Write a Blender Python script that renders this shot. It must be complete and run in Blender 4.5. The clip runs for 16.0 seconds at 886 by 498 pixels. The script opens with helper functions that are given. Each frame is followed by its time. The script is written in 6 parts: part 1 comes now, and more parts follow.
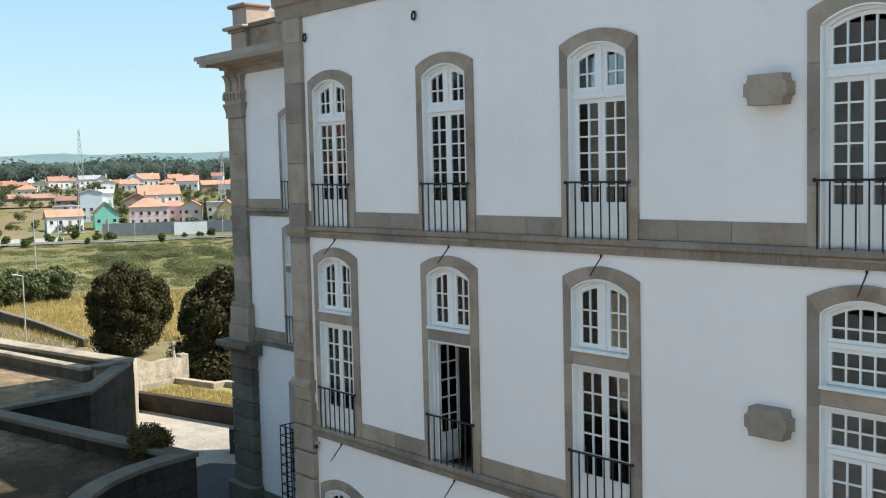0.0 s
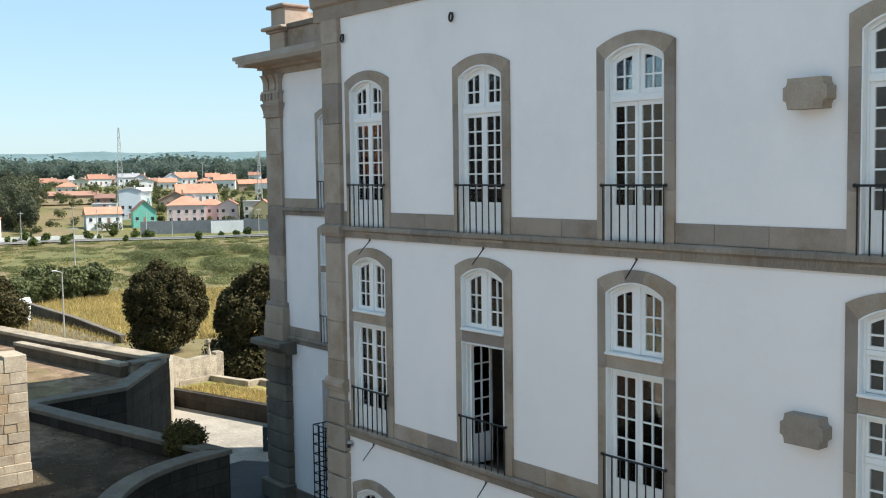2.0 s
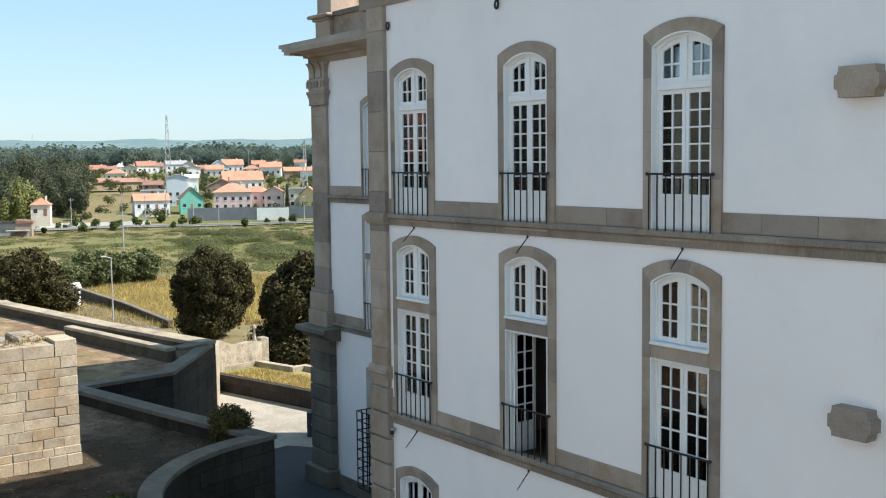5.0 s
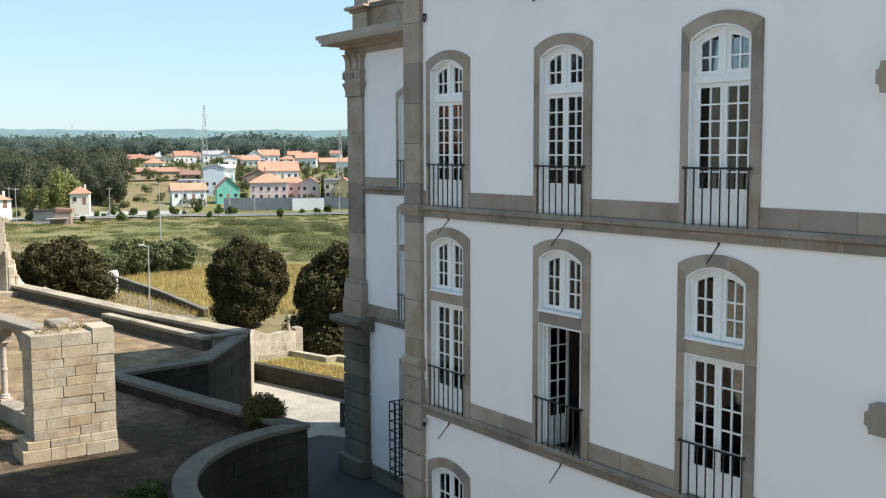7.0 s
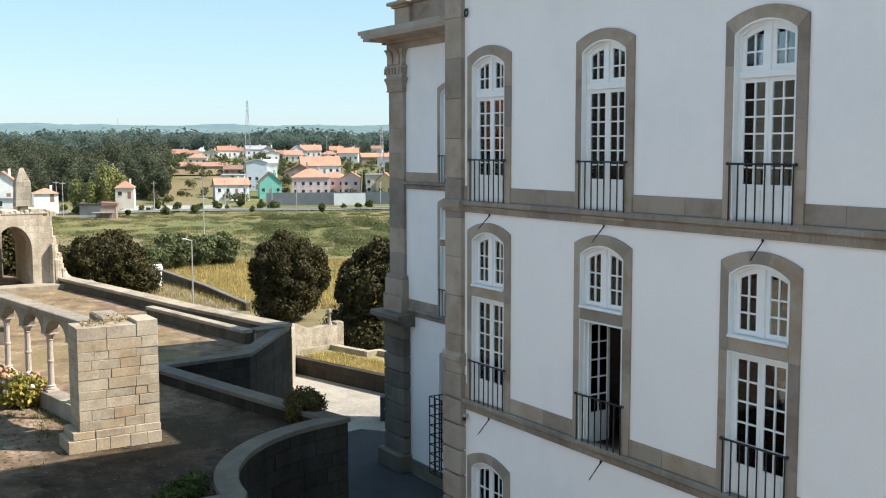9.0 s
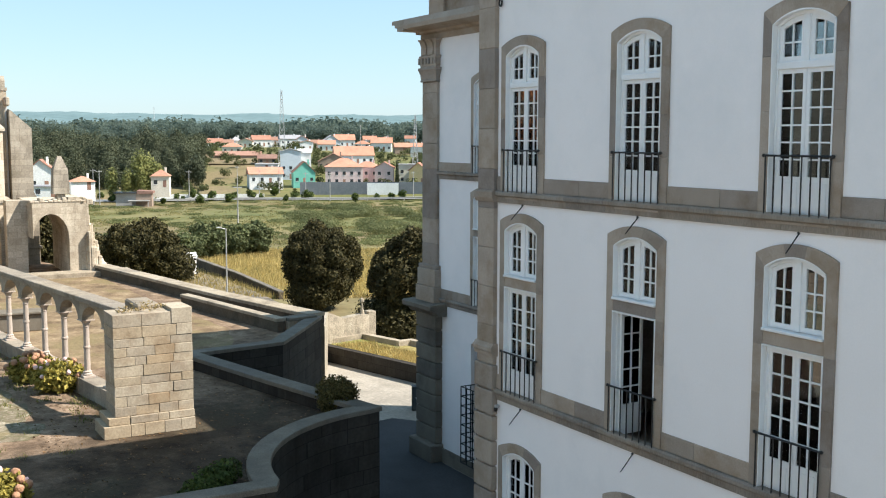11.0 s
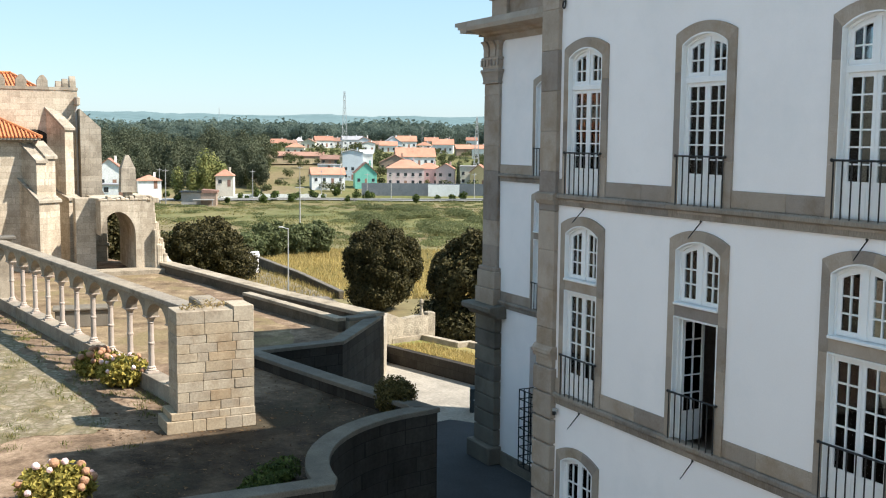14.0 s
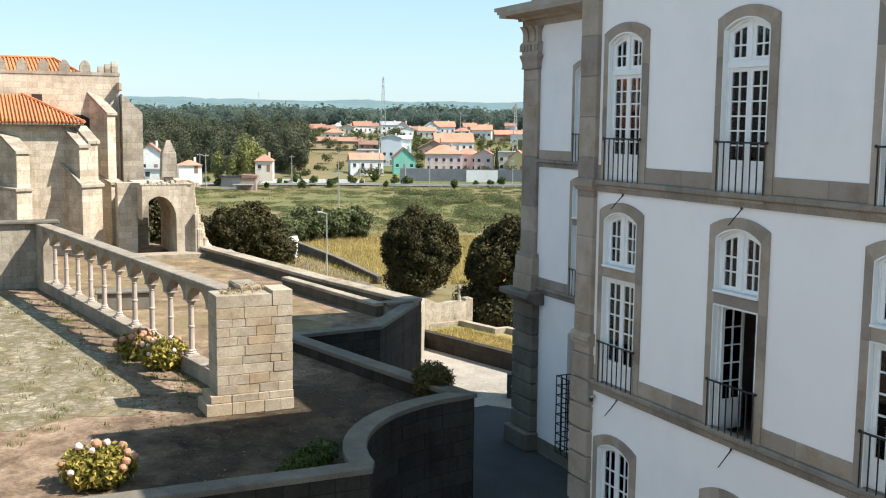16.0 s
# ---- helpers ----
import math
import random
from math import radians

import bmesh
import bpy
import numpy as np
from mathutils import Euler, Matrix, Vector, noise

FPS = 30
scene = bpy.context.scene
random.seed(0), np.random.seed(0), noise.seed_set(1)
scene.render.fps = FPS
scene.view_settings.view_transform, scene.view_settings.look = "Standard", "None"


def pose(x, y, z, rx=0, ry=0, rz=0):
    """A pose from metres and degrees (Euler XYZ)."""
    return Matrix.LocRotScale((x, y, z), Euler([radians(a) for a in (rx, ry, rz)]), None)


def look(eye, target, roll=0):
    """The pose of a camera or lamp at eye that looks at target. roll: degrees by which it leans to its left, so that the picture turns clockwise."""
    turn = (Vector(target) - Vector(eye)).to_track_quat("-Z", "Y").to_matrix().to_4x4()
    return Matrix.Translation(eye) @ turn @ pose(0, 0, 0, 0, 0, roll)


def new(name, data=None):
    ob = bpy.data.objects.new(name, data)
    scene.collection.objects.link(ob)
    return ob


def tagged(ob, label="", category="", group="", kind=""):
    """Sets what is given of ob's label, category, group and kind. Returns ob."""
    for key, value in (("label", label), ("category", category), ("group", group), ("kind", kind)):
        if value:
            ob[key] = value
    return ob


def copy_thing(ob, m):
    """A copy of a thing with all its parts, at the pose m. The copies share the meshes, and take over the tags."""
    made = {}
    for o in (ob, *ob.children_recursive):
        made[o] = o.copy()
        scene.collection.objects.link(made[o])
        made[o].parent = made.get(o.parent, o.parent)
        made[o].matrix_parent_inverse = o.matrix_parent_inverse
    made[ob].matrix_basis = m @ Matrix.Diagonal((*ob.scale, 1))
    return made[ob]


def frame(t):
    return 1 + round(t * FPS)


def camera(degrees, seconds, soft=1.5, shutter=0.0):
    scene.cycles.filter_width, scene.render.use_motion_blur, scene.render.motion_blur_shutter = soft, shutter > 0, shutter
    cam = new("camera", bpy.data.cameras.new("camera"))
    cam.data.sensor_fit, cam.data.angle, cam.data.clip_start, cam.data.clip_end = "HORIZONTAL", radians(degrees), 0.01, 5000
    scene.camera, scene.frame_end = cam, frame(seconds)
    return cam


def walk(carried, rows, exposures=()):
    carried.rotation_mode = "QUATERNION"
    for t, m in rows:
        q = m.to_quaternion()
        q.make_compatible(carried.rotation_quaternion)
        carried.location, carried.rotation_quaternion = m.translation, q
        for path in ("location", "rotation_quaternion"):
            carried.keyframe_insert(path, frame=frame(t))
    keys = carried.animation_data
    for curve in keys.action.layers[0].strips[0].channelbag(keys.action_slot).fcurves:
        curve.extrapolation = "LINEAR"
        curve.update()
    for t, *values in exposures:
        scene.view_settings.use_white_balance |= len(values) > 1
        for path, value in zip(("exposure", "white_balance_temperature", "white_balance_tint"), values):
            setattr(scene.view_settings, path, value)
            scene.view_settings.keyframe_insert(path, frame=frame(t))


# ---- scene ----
# ---- the camera and its turn ----
cam = camera(45.5, 16.0, soft=1.1)
EYE = (18.92, -13.54, 9.88)
# seconds, yaw to the left of +y, pitch, roll
TURNS = [
    (0, 49.74, -4.29, -1.39),
    (0.5, 50.13, -4.21, -1.31),
    (1, 50.61, -4.18, -1.16),
    (1.5, 51.16, -4.19, -1.05),
    (2, 51.62, -4.18, -0.83),
    (2.5, 52.21, -4.24, -0.74),
    (3, 52.66, -4.38, -0.68),
    (3.5, 53.05, -4.48, -0.56),
    (4, 53.45, -4.56, -0.66),
    (6.5, 55.19, -5.13, -0.27),
    (7, 55.89, -5.21, -0.19),
    (7.5, 56.53, -5.37, -0.14),
    (8, 56.97, -5.36, -0.23),
    (8.5, 57.57, -5.42, -0.06),
    (9, 58.11, -5.46, -0.10),
    (11.5, 60.42, -6.03, 0.30),
    (12, 61.02, -5.97, 0.33),
    (12.5, 61.59, -5.90, 0.11),
    (13, 62.18, -5.90, 0.33),
    (13.5, 62.58, -5.91, 0.43),
    (14, 63.16, -5.91, 0.57),
    (14.5, 63.81, -6.10, 0.69),
    (15, 64.38, -6.42, 0.66),
    (15.5, 64.82, -6.59, 0.65),
    (16, 65.22, -6.71, 0.65),
]
walk(cam, [(t, pose(*EYE, 90 + pitch, 0, yaw) @ pose(0, 0, 0, 0, 0, roll)) for t, yaw, pitch, roll in TURNS], [(0.0, 0.92, 6500, 10), (8.0, 0.95, 6530, 10.5), (16.0, 0.99, 6560, 11)])

# ---- light ----
SUN = Vector((1.96, 2.54, 3.5)).normalized()
world = bpy.data.worlds.new("sky")
scene.world = world
world.use_nodes = True
sky = world.node_tree.nodes.new("ShaderNodeTexSky")
sky.sky_type, sky.sun_disc = "NISHITA", False
sky.sun_elevation, sky.sun_rotation = math.asin(SUN.z), math.atan2(SUN.x, SUN.y)
sky.air_density, sky.dust_density, sky.ozone_density = 1.0, 0.5, 1.2
haze = world.node_tree.nodes.new("ShaderNodeMix")
haze.data_type = "RGBA"
haze.inputs[0].default_value, haze.inputs[7].default_value = 0.65, (1.48, 2.56, 3.4, 1)
world.node_tree.links.new(sky.outputs[0], haze.inputs[6])
world.node_tree.links.new(haze.outputs[2], world.node_tree.nodes["Background"].inputs[0])
world.node_tree.nodes["Background"].inputs[1].default_value = 0.13
sun = new("sun", bpy.data.lights.new("sun", "SUN"))
sun.data.energy, sun.data.angle, sun.data.color = 5.0, radians(0.53), (1.0, 0.95, 0.87)
sun.matrix_world = look(SUN * 50, (0, 0, 0))


# ---- materials ----
def ramp_of(nt, fac, stops):
    r = nt.nodes.new("ShaderNodeValToRGB")
    while len(r.color_ramp.elements) < len(stops):
        r.color_ramp.elements.new(0.5)
    for e, (at, c) in zip(r.color_ramp.elements, stops):
        e.position, e.color = at, (*c, 1)
    nt.links.new(fac, r.inputs[0])
    return r.outputs[0]


def noise_of(nt, where, scale, detail=4.0, rough=0.6):
    n = nt.nodes.new("ShaderNodeTexNoise")
    n.inputs["Scale"].default_value, n.inputs["Detail"].default_value, n.inputs["Roughness"].default_value = scale, detail, rough
    nt.links.new(where, n.inputs["Vector"])
    return n.outputs["Fac"]


def mixed(nt, fac, a, b, how="MIX"):
    m = nt.nodes.new("ShaderNodeMix")
    m.data_type, m.blend_type = "RGBA", how
    for socket, v in ((m.inputs[0], fac), (m.inputs[6], a), (m.inputs[7], b)):
        if isinstance(v, (int, float)):
            socket.default_value = v
        elif isinstance(v, tuple):
            socket.default_value = (*v, 1)
        else:
            nt.links.new(v, socket)
    return m.outputs[2]


def begin(name, rough=0.85, metal=0.0):
    m = bpy.data.materials.new(name)
    m.use_nodes = True
    nt = m.node_tree
    b = nt.nodes["Principled BSDF"]
    b.inputs["Roughness"].default_value, b.inputs["Metallic"].default_value = rough, metal
    b.inputs["Specular IOR Level"].default_value = 0.15 if rough > 0.8 else 0.5
    return m, nt, b


def surface(name, a, b, scale=1.5, fine=18.0, rough=0.85, bump=0.3, depth=0.01, stain=None, stain_scale=0.4, vary=0.0, stretch=(1, 1, 1), metal=0.0, island=False, grain=0.35, hues=None):
    """A rough surface between two colours, with coarse and fine grain, a stain colour and a change from piece to piece."""
    m, nt, bs = begin(name, rough, metal)
    geo = nt.nodes.new("ShaderNodeNewGeometry")
    sc = nt.nodes.new("ShaderNodeVectorMath")
    sc.operation = "MULTIPLY"
    sc.inputs[1].default_value = stretch
    nt.links.new(geo.outputs["Position"], sc.inputs[0])
    where = sc.outputs[0]
    coarse, small = noise_of(nt, where, scale), noise_of(nt, where, fine, 3)
    col = ramp_of(nt, coarse, [(0.3, a), (0.7, b)])
    col = mixed(nt, grain, col, ramp_of(nt, small, [(0.3, tuple(v * 0.6 for v in a)), (0.7, tuple(min(1, v * 1.2) for v in b))]))
    if stain:
        spots = ramp_of(nt, noise_of(nt, where, stain_scale, 6, 0.7), [(0.5, (0, 0, 0)), (0.68, (0.8, 0.8, 0.8))])
        col = mixed(nt, spots, col, stain)
    if vary:
        if island:
            rnd = geo.outputs["Random Per Island"]
        else:
            rnd = nt.nodes.new("ShaderNodeObjectInfo").outputs["Random"]
        tint = ramp_of(nt, rnd, hues or [(0.0, (1 - vary, 1 - vary, 1 - vary * 0.9)), (0.5, (1, 0.97, 0.92)), (1.0, (1 + vary * 0.4, 1 + vary * 0.3, 1 + vary * 0.2))])
        col = mixed(nt, 1.0, col, tint, "MULTIPLY")
    nt.links.new(col, bs.inputs["Base Color"])
    if bump:
        bp = nt.nodes.new("ShaderNodeBump")
        bp.inputs["Strength"].default_value, bp.inputs["Distance"].default_value = bump, depth
        nt.links.new(small, bp.inputs["Height"])
        nt.links.new(bp.outputs[0], bs.inputs["Normal"])
    return m


def ashlar(name, a, b, joint, block=(0.75, 0.4), rough=0.9):
    """Coursed stone for walls seen from far away, set by the wall's own run and height."""
    m, nt, bs = begin(name, rough)
    geo = nt.nodes.new("ShaderNodeNewGeometry")
    sep = nt.nodes.new("ShaderNodeSeparateXYZ")
    nt.links.new(geo.outputs["Position"], sep.inputs[0])
    add = nt.nodes.new("ShaderNodeMath")
    add.operation = "ADD"
    nt.links.new(sep.outputs[0], add.inputs[0])
    nt.links.new(sep.outputs[1], add.inputs[1])
    com = nt.nodes.new("ShaderNodeCombineXYZ")
    nt.links.new(add.outputs[0], com.inputs[0])
    nt.links.new(sep.outputs[2], com.inputs[1])
    br = nt.nodes.new("ShaderNodeTexBrick")
    br.inputs["Scale"].default_value = 1.0
    br.inputs["Brick Width"].default_value, br.inputs["Row Height"].default_value = block
    br.inputs["Mortar Size"].default_value, br.inputs["Mortar Smooth"].default_value = 0.016, 0.5
    br.offset_frequency, br.squash_frequency, br.squash = 2, 3, 0.7
    br.inputs["Color1"].default_value, br.inputs["Color2"].default_value, br.inputs["Mortar"].default_value = (*a, 1), (*b, 1), (*joint, 1)
    nt.links.new(com.outputs[0], br.inputs["Vector"])
    grain, blot = noise_of(nt, geo.outputs["Position"], 9.0), noise_of(nt, geo.outputs["Position"], 0.5, 6, 0.7)
    col = mixed(nt, 0.8, br.outputs["Color"], ramp_of(nt, grain, [(0.3, (0.75, 0.73, 0.7)), (0.7, (1.15, 1.12, 1.08))]), "MULTIPLY")
    col = mixed(nt, ramp_of(nt, blot, [(0.46, (0, 0, 0)), (0.62, (0.9, 0.9, 0.9))]), col, (0.7, 0.68, 0.65), "MULTIPLY")
    streak = nt.nodes.new("ShaderNodeVectorMath")
    streak.operation = "MULTIPLY"
    streak.inputs[1].default_value = (1.6, 1.6, 0.16)
    nt.links.new(geo.outputs["Position"], streak.inputs[0])
    col = mixed(nt, ramp_of(nt, noise_of(nt, streak.outputs[0], 1.0, 5, 0.65), [(0.5, (0, 0, 0)), (0.68, (0.8, 0.8, 0.8))]), col, (0.68, 0.67, 0.66), "MULTIPLY")
    nt.links.new(col, bs.inputs["Base Color"])
    bp = nt.nodes.new("ShaderNodeBump")
    bp.inputs["Strength"].default_value, bp.inputs["Distance"].default_value = 0.3, 0.015
    nt.links.new(br.outputs["Fac"], bp.inputs["Height"])
    bp.invert = True
    nt.links.new(bp.outputs[0], bs.inputs["Normal"])
    return m


def leafy(name, a, b, rough=0.6, patch=0.6, through_light=0.25):
    """Leaves: each clump has a shade of its own, and some light comes through."""
    m, nt, bs = begin(name, rough)
    geo = nt.nodes.new("ShaderNodeNewGeometry")
    col = ramp_of(nt, geo.outputs["Random Per Island"], [(0.0, a), (0.6, tuple((x + y) / 2 for x, y in zip(a, b))), (1.0, b)])
    col = mixed(nt, 0.6, col, ramp_of(nt, noise_of(nt, geo.outputs["Position"], patch), [(0.3, (0.6, 0.6, 0.55)), (0.7, (1.3, 1.25, 1.1))]), "MULTIPLY")
    nt.links.new(col, bs.inputs["Base Color"])
    bs.inputs["Specular IOR Level"].default_value = 0.12
    thin, mix = nt.nodes.new("ShaderNodeBsdfTranslucent"), nt.nodes.new("ShaderNodeMixShader")
    mix.inputs[0].default_value = through_light
    for a, b in ((col, thin.inputs[0]), (bs.outputs[0], mix.inputs[1]), (thin.outputs[0], mix.inputs[2]), (mix.outputs[0], nt.nodes["Material Output"].inputs[0])):
        nt.links.new(a, b)
    return m


def pane_glass():
    m, nt, bs = begin("window glass", 0.03)
    nt.nodes.remove(bs)
    clear, gloss, mix, fr = (nt.nodes.new("ShaderNode" + k) for k in ("BsdfTransparent", "BsdfGlossy", "MixShader", "Fresnel"))
    clear.inputs[0].default_value = (0.8, 0.84, 0.84, 1)
    gloss.inputs[0].default_value, gloss.inputs["Roughness"].default_value = (0.95, 0.97, 1, 1), 0.015
    fr.inputs[0].default_value = 1.5
    for a, b in ((fr.outputs[0], mix.inputs[0]), (clear.outputs[0], mix.inputs[1]), (gloss.outputs[0], mix.inputs[2]), (mix.outputs[0], nt.nodes["Material Output"].inputs[0])):
        nt.links.new(a, b)
    return m


PLASTER = surface("white lime plaster", (0.87, 0.83, 0.812), (0.92, 0.88, 0.862), 0.35, 30, 0.9, 0.03, 0.002, stain=(0.8, 0.78, 0.77), stain_scale=0.25, grain=0.05)
GRANITE = surface("dressed granite", (0.3, 0.25, 0.205), (0.43, 0.37, 0.315), 1.1, 60, 0.85, 0.35, 0.004, stain=(0.24, 0.175, 0.115), stain_scale=0.7, vary=0.28)
GRANITE_DARK = surface("weathered granite", (0.132, 0.118, 0.097), (0.225, 0.203, 0.168), 0.9, 40, 0.9, 0.5, 0.01, stain=(0.1, 0.088, 0.07), stain_scale=0.5, vary=0.18)
PALE_STONE = surface("pale ashlar stone", (0.3, 0.255, 0.195), (0.46, 0.4, 0.31), 2.6, 16, 0.92, 0.35, 0.02, stain=(0.27, 0.205, 0.14), stain_scale=1.1, vary=0.2, hues=[(0.0, (0.8, 0.78, 0.76)), (0.35, (1.05, 1.03, 1.0)), (0.65, (0.97, 0.92, 0.84)), (0.85, (0.92, 0.8, 0.66)), (1.0, (1.1, 1.1, 1.08))])
COURSE_STONE = surface("rain-streaked granite course", (0.21, 0.18, 0.15), (0.35, 0.305, 0.26), 1.4, 50, 0.88, 0.35, 0.004, stain=(0.16, 0.115, 0.08), stain_scale=0.9, vary=0.25, stretch=(1, 1, 0.25))
JOINT = surface("lime mortar", (0.2, 0.17, 0.13), (0.3, 0.26, 0.2), 4, 40, 0.95)
COLUMN_STONE = surface("pink-grey column stone", (0.36, 0.295, 0.25), (0.5, 0.425, 0.36), 3, 40, 0.85, 0.3, 0.005, stain=(0.33, 0.28, 0.23), stain_scale=2.0)
# Grey lowered to match copings in shade; PALE_TOP is the sunlit counterpart.
COPING = surface("grey coping stone darkened for shade", (0.115, 0.102, 0.083), (0.215, 0.194, 0.16), 1.4, 30, 0.92, 0.5, 0.01, stain=(0.12, 0.108, 0.09), stain_scale=0.9, vary=0.16)
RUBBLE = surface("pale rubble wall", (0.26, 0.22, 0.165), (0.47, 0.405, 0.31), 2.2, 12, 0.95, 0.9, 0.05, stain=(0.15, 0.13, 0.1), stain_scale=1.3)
CHURCH = ashlar("church ashlar", (0.6, 0.53, 0.425), (0.46, 0.395, 0.31), (0.43, 0.37, 0.295))
CHURCH_DARK = ashlar("weathered church stone", (0.42, 0.375, 0.305), (0.31, 0.275, 0.225), (0.28, 0.245, 0.2))
# Base colour set near black to match wall faces standing in shade.
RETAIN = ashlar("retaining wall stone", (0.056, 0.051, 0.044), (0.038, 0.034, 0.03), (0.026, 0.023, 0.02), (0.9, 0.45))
PAINT = surface("white painted wood", (0.8, 0.8, 0.79), (0.85, 0.85, 0.84), 2, 40, 0.45, 0.05, 0.001, grain=0.06)
IRON = surface("black wrought iron", (0.012, 0.012, 0.013), (0.03, 0.028, 0.026), 8, 60, 0.5, 0.2, 0.002, metal=0.3)
GLASS = pane_glass()
ROOM = surface("brown dim room wall", (0.26, 0.21, 0.17), (0.38, 0.31, 0.25), 0.8, 20, 0.9)
ROOM_FLOOR = surface("worn floorboards", (0.085, 0.06, 0.042), (0.15, 0.105, 0.075), 2, 20, 0.6)
CONCRETE = surface("grey concrete", (0.3, 0.29, 0.27), (0.4, 0.39, 0.37), 0.5, 6, 0.9)
COBBLE = surface("pale worn cobbles", (0.27, 0.243, 0.2), (0.4, 0.362, 0.305), 0.6, 7, 0.9, 0.6, 0.02, stain=(0.17, 0.155, 0.13), stain_scale=0.25)
ROAD = surface("grey asphalt road", (0.24, 0.235, 0.225), (0.32, 0.315, 0.3), 0.1, 4, 0.9, 0.1)
# Dark copy of the lane surface for its shaded part.
SHADED_LANE = surface("lane darkened for shade", (0.045, 0.046, 0.048), (0.075, 0.076, 0.078), 0.5, 14, 0.92, 0.4, 0.01, stain=(0.05, 0.05, 0.05), stain_scale=0.4)
# Wall tops: the sunlight on them is put into the pale colour.
PALE_TOP = surface("pale stone top in sunlit tone", (0.26, 0.22, 0.165), (0.42, 0.365, 0.285), 1.2, 14, 0.95, 0.8, 0.03, stain=(0.16, 0.135, 0.1), stain_scale=0.9, vary=0.15)
# Wall sides: their shade is put into the dark colour.
GARDEN_STONE = surface("garden wall stone darkened for shade", (0.075, 0.06, 0.043), (0.14, 0.115, 0.083), 1.3, 14, 0.95, 0.7, 0.03, stain=(0.04, 0.035, 0.028), stain_scale=0.8)
ARCADE_STONE = surface("brown-grey arcade stone", (0.23, 0.195, 0.15), (0.37, 0.325, 0.26), 1.6, 22, 0.92, 0.5, 0.01, stain=(0.15, 0.125, 0.095), stain_scale=0.9, vary=0.18)
DRY_LEAF = leafy("dry straw", (0.2, 0.15, 0.07), (0.42, 0.33, 0.18))
BARK = surface("brown bark", (0.06, 0.045, 0.032), (0.13, 0.1, 0.075), 3, 20, 0.95, 0.8, 0.03, stretch=(1, 1, 0.3))
OAK = leafy("dark evergreen leaves", (0.022, 0.023, 0.01), (0.1, 0.085, 0.036), through_light=0.14)
BUSH = leafy("green shrub leaves", (0.03, 0.05, 0.014), (0.12, 0.155, 0.045))
SCRUB = leafy("field scrub leaves", (0.14, 0.165, 0.07), (0.23, 0.235, 0.115), patch=0.06, through_light=0.5)
LIME = leafy("yellow-green leaves", (0.17, 0.19, 0.07), (0.33, 0.33, 0.13), through_light=0.4)
PINE = leafy("dark wood foliage", (0.07, 0.085, 0.052), (0.12, 0.13, 0.084), patch=0.08, through_light=0.3)
# Haze is mixed into this leaf colour as a pale blue-green.
FAR_PINE = leafy("far foliage tinted for haze", (0.12, 0.16, 0.14), (0.135, 0.175, 0.15), patch=0.02, through_light=0.55)
LITTER = leafy("brown fallen leaves", (0.05, 0.03, 0.016), (0.24, 0.15, 0.08))
HYDRANGEA = leafy("hydrangea leaves", (0.11, 0.105, 0.022), (0.5, 0.41, 0.11))
PETAL = surface("pale pink petals", (0.72, 0.42, 0.4), (0.88, 0.66, 0.62), 12, 60, 0.7, 0.5, 0.01)
WITHERED = surface("withered flower heads", (0.3, 0.14, 0.08), (0.46, 0.26, 0.15), 12, 60, 0.8, 0.5, 0.01)


def ground_material(name, stops, scale, patch, patch_scale, grain=6.0):
    m, nt, bs = begin(name, 0.97)
    geo = nt.nodes.new("ShaderNodeNewGeometry")
    where = geo.outputs["Position"]
    col = ramp_of(nt, noise_of(nt, where, scale, 8, 0.65), stops)
    col = mixed(nt, ramp_of(nt, noise_of(nt, where, patch_scale, 6, 0.6), [(0.5, (0, 0, 0)), (0.6, (1, 1, 1))]), col, patch)
    small = noise_of(nt, where, grain, 5, 0.7)
    col = mixed(nt, 0.75, col, ramp_of(nt, small, [(0.28, (0.55, 0.55, 0.5)), (0.72, (1.35, 1.32, 1.25))]), "MULTIPLY")
    nt.links.new(col, bs.inputs["Base Color"])
    bp = nt.nodes.new("ShaderNodeBump")
    bp.inputs["Strength"].default_value, bp.inputs["Distance"].default_value = 0.7, 0.05
    nt.links.new(small, bp.inputs["Height"])
    nt.links.new(bp.outputs[0], bs.inputs["Normal"])
    return m


FIELD = ground_material("meadow and scrub land", [(0.3, (0.085, 0.102, 0.04)), (0.5, (0.135, 0.137, 0.055)), (0.7, (0.205, 0.172, 0.085))], 0.03, (0.19, 0.152, 0.085), 0.012, 0.8)
# Dark tone stands for the shaded part of the terrace.
TERRACE = ground_material("terrace earth with painted shade", [(0.34, (0.028, 0.02, 0.014)), (0.5, (0.062, 0.044, 0.03)), (0.68, (0.12, 0.087, 0.06))], 0.8, (0.055, 0.045, 0.03), 0.35, 9.0)


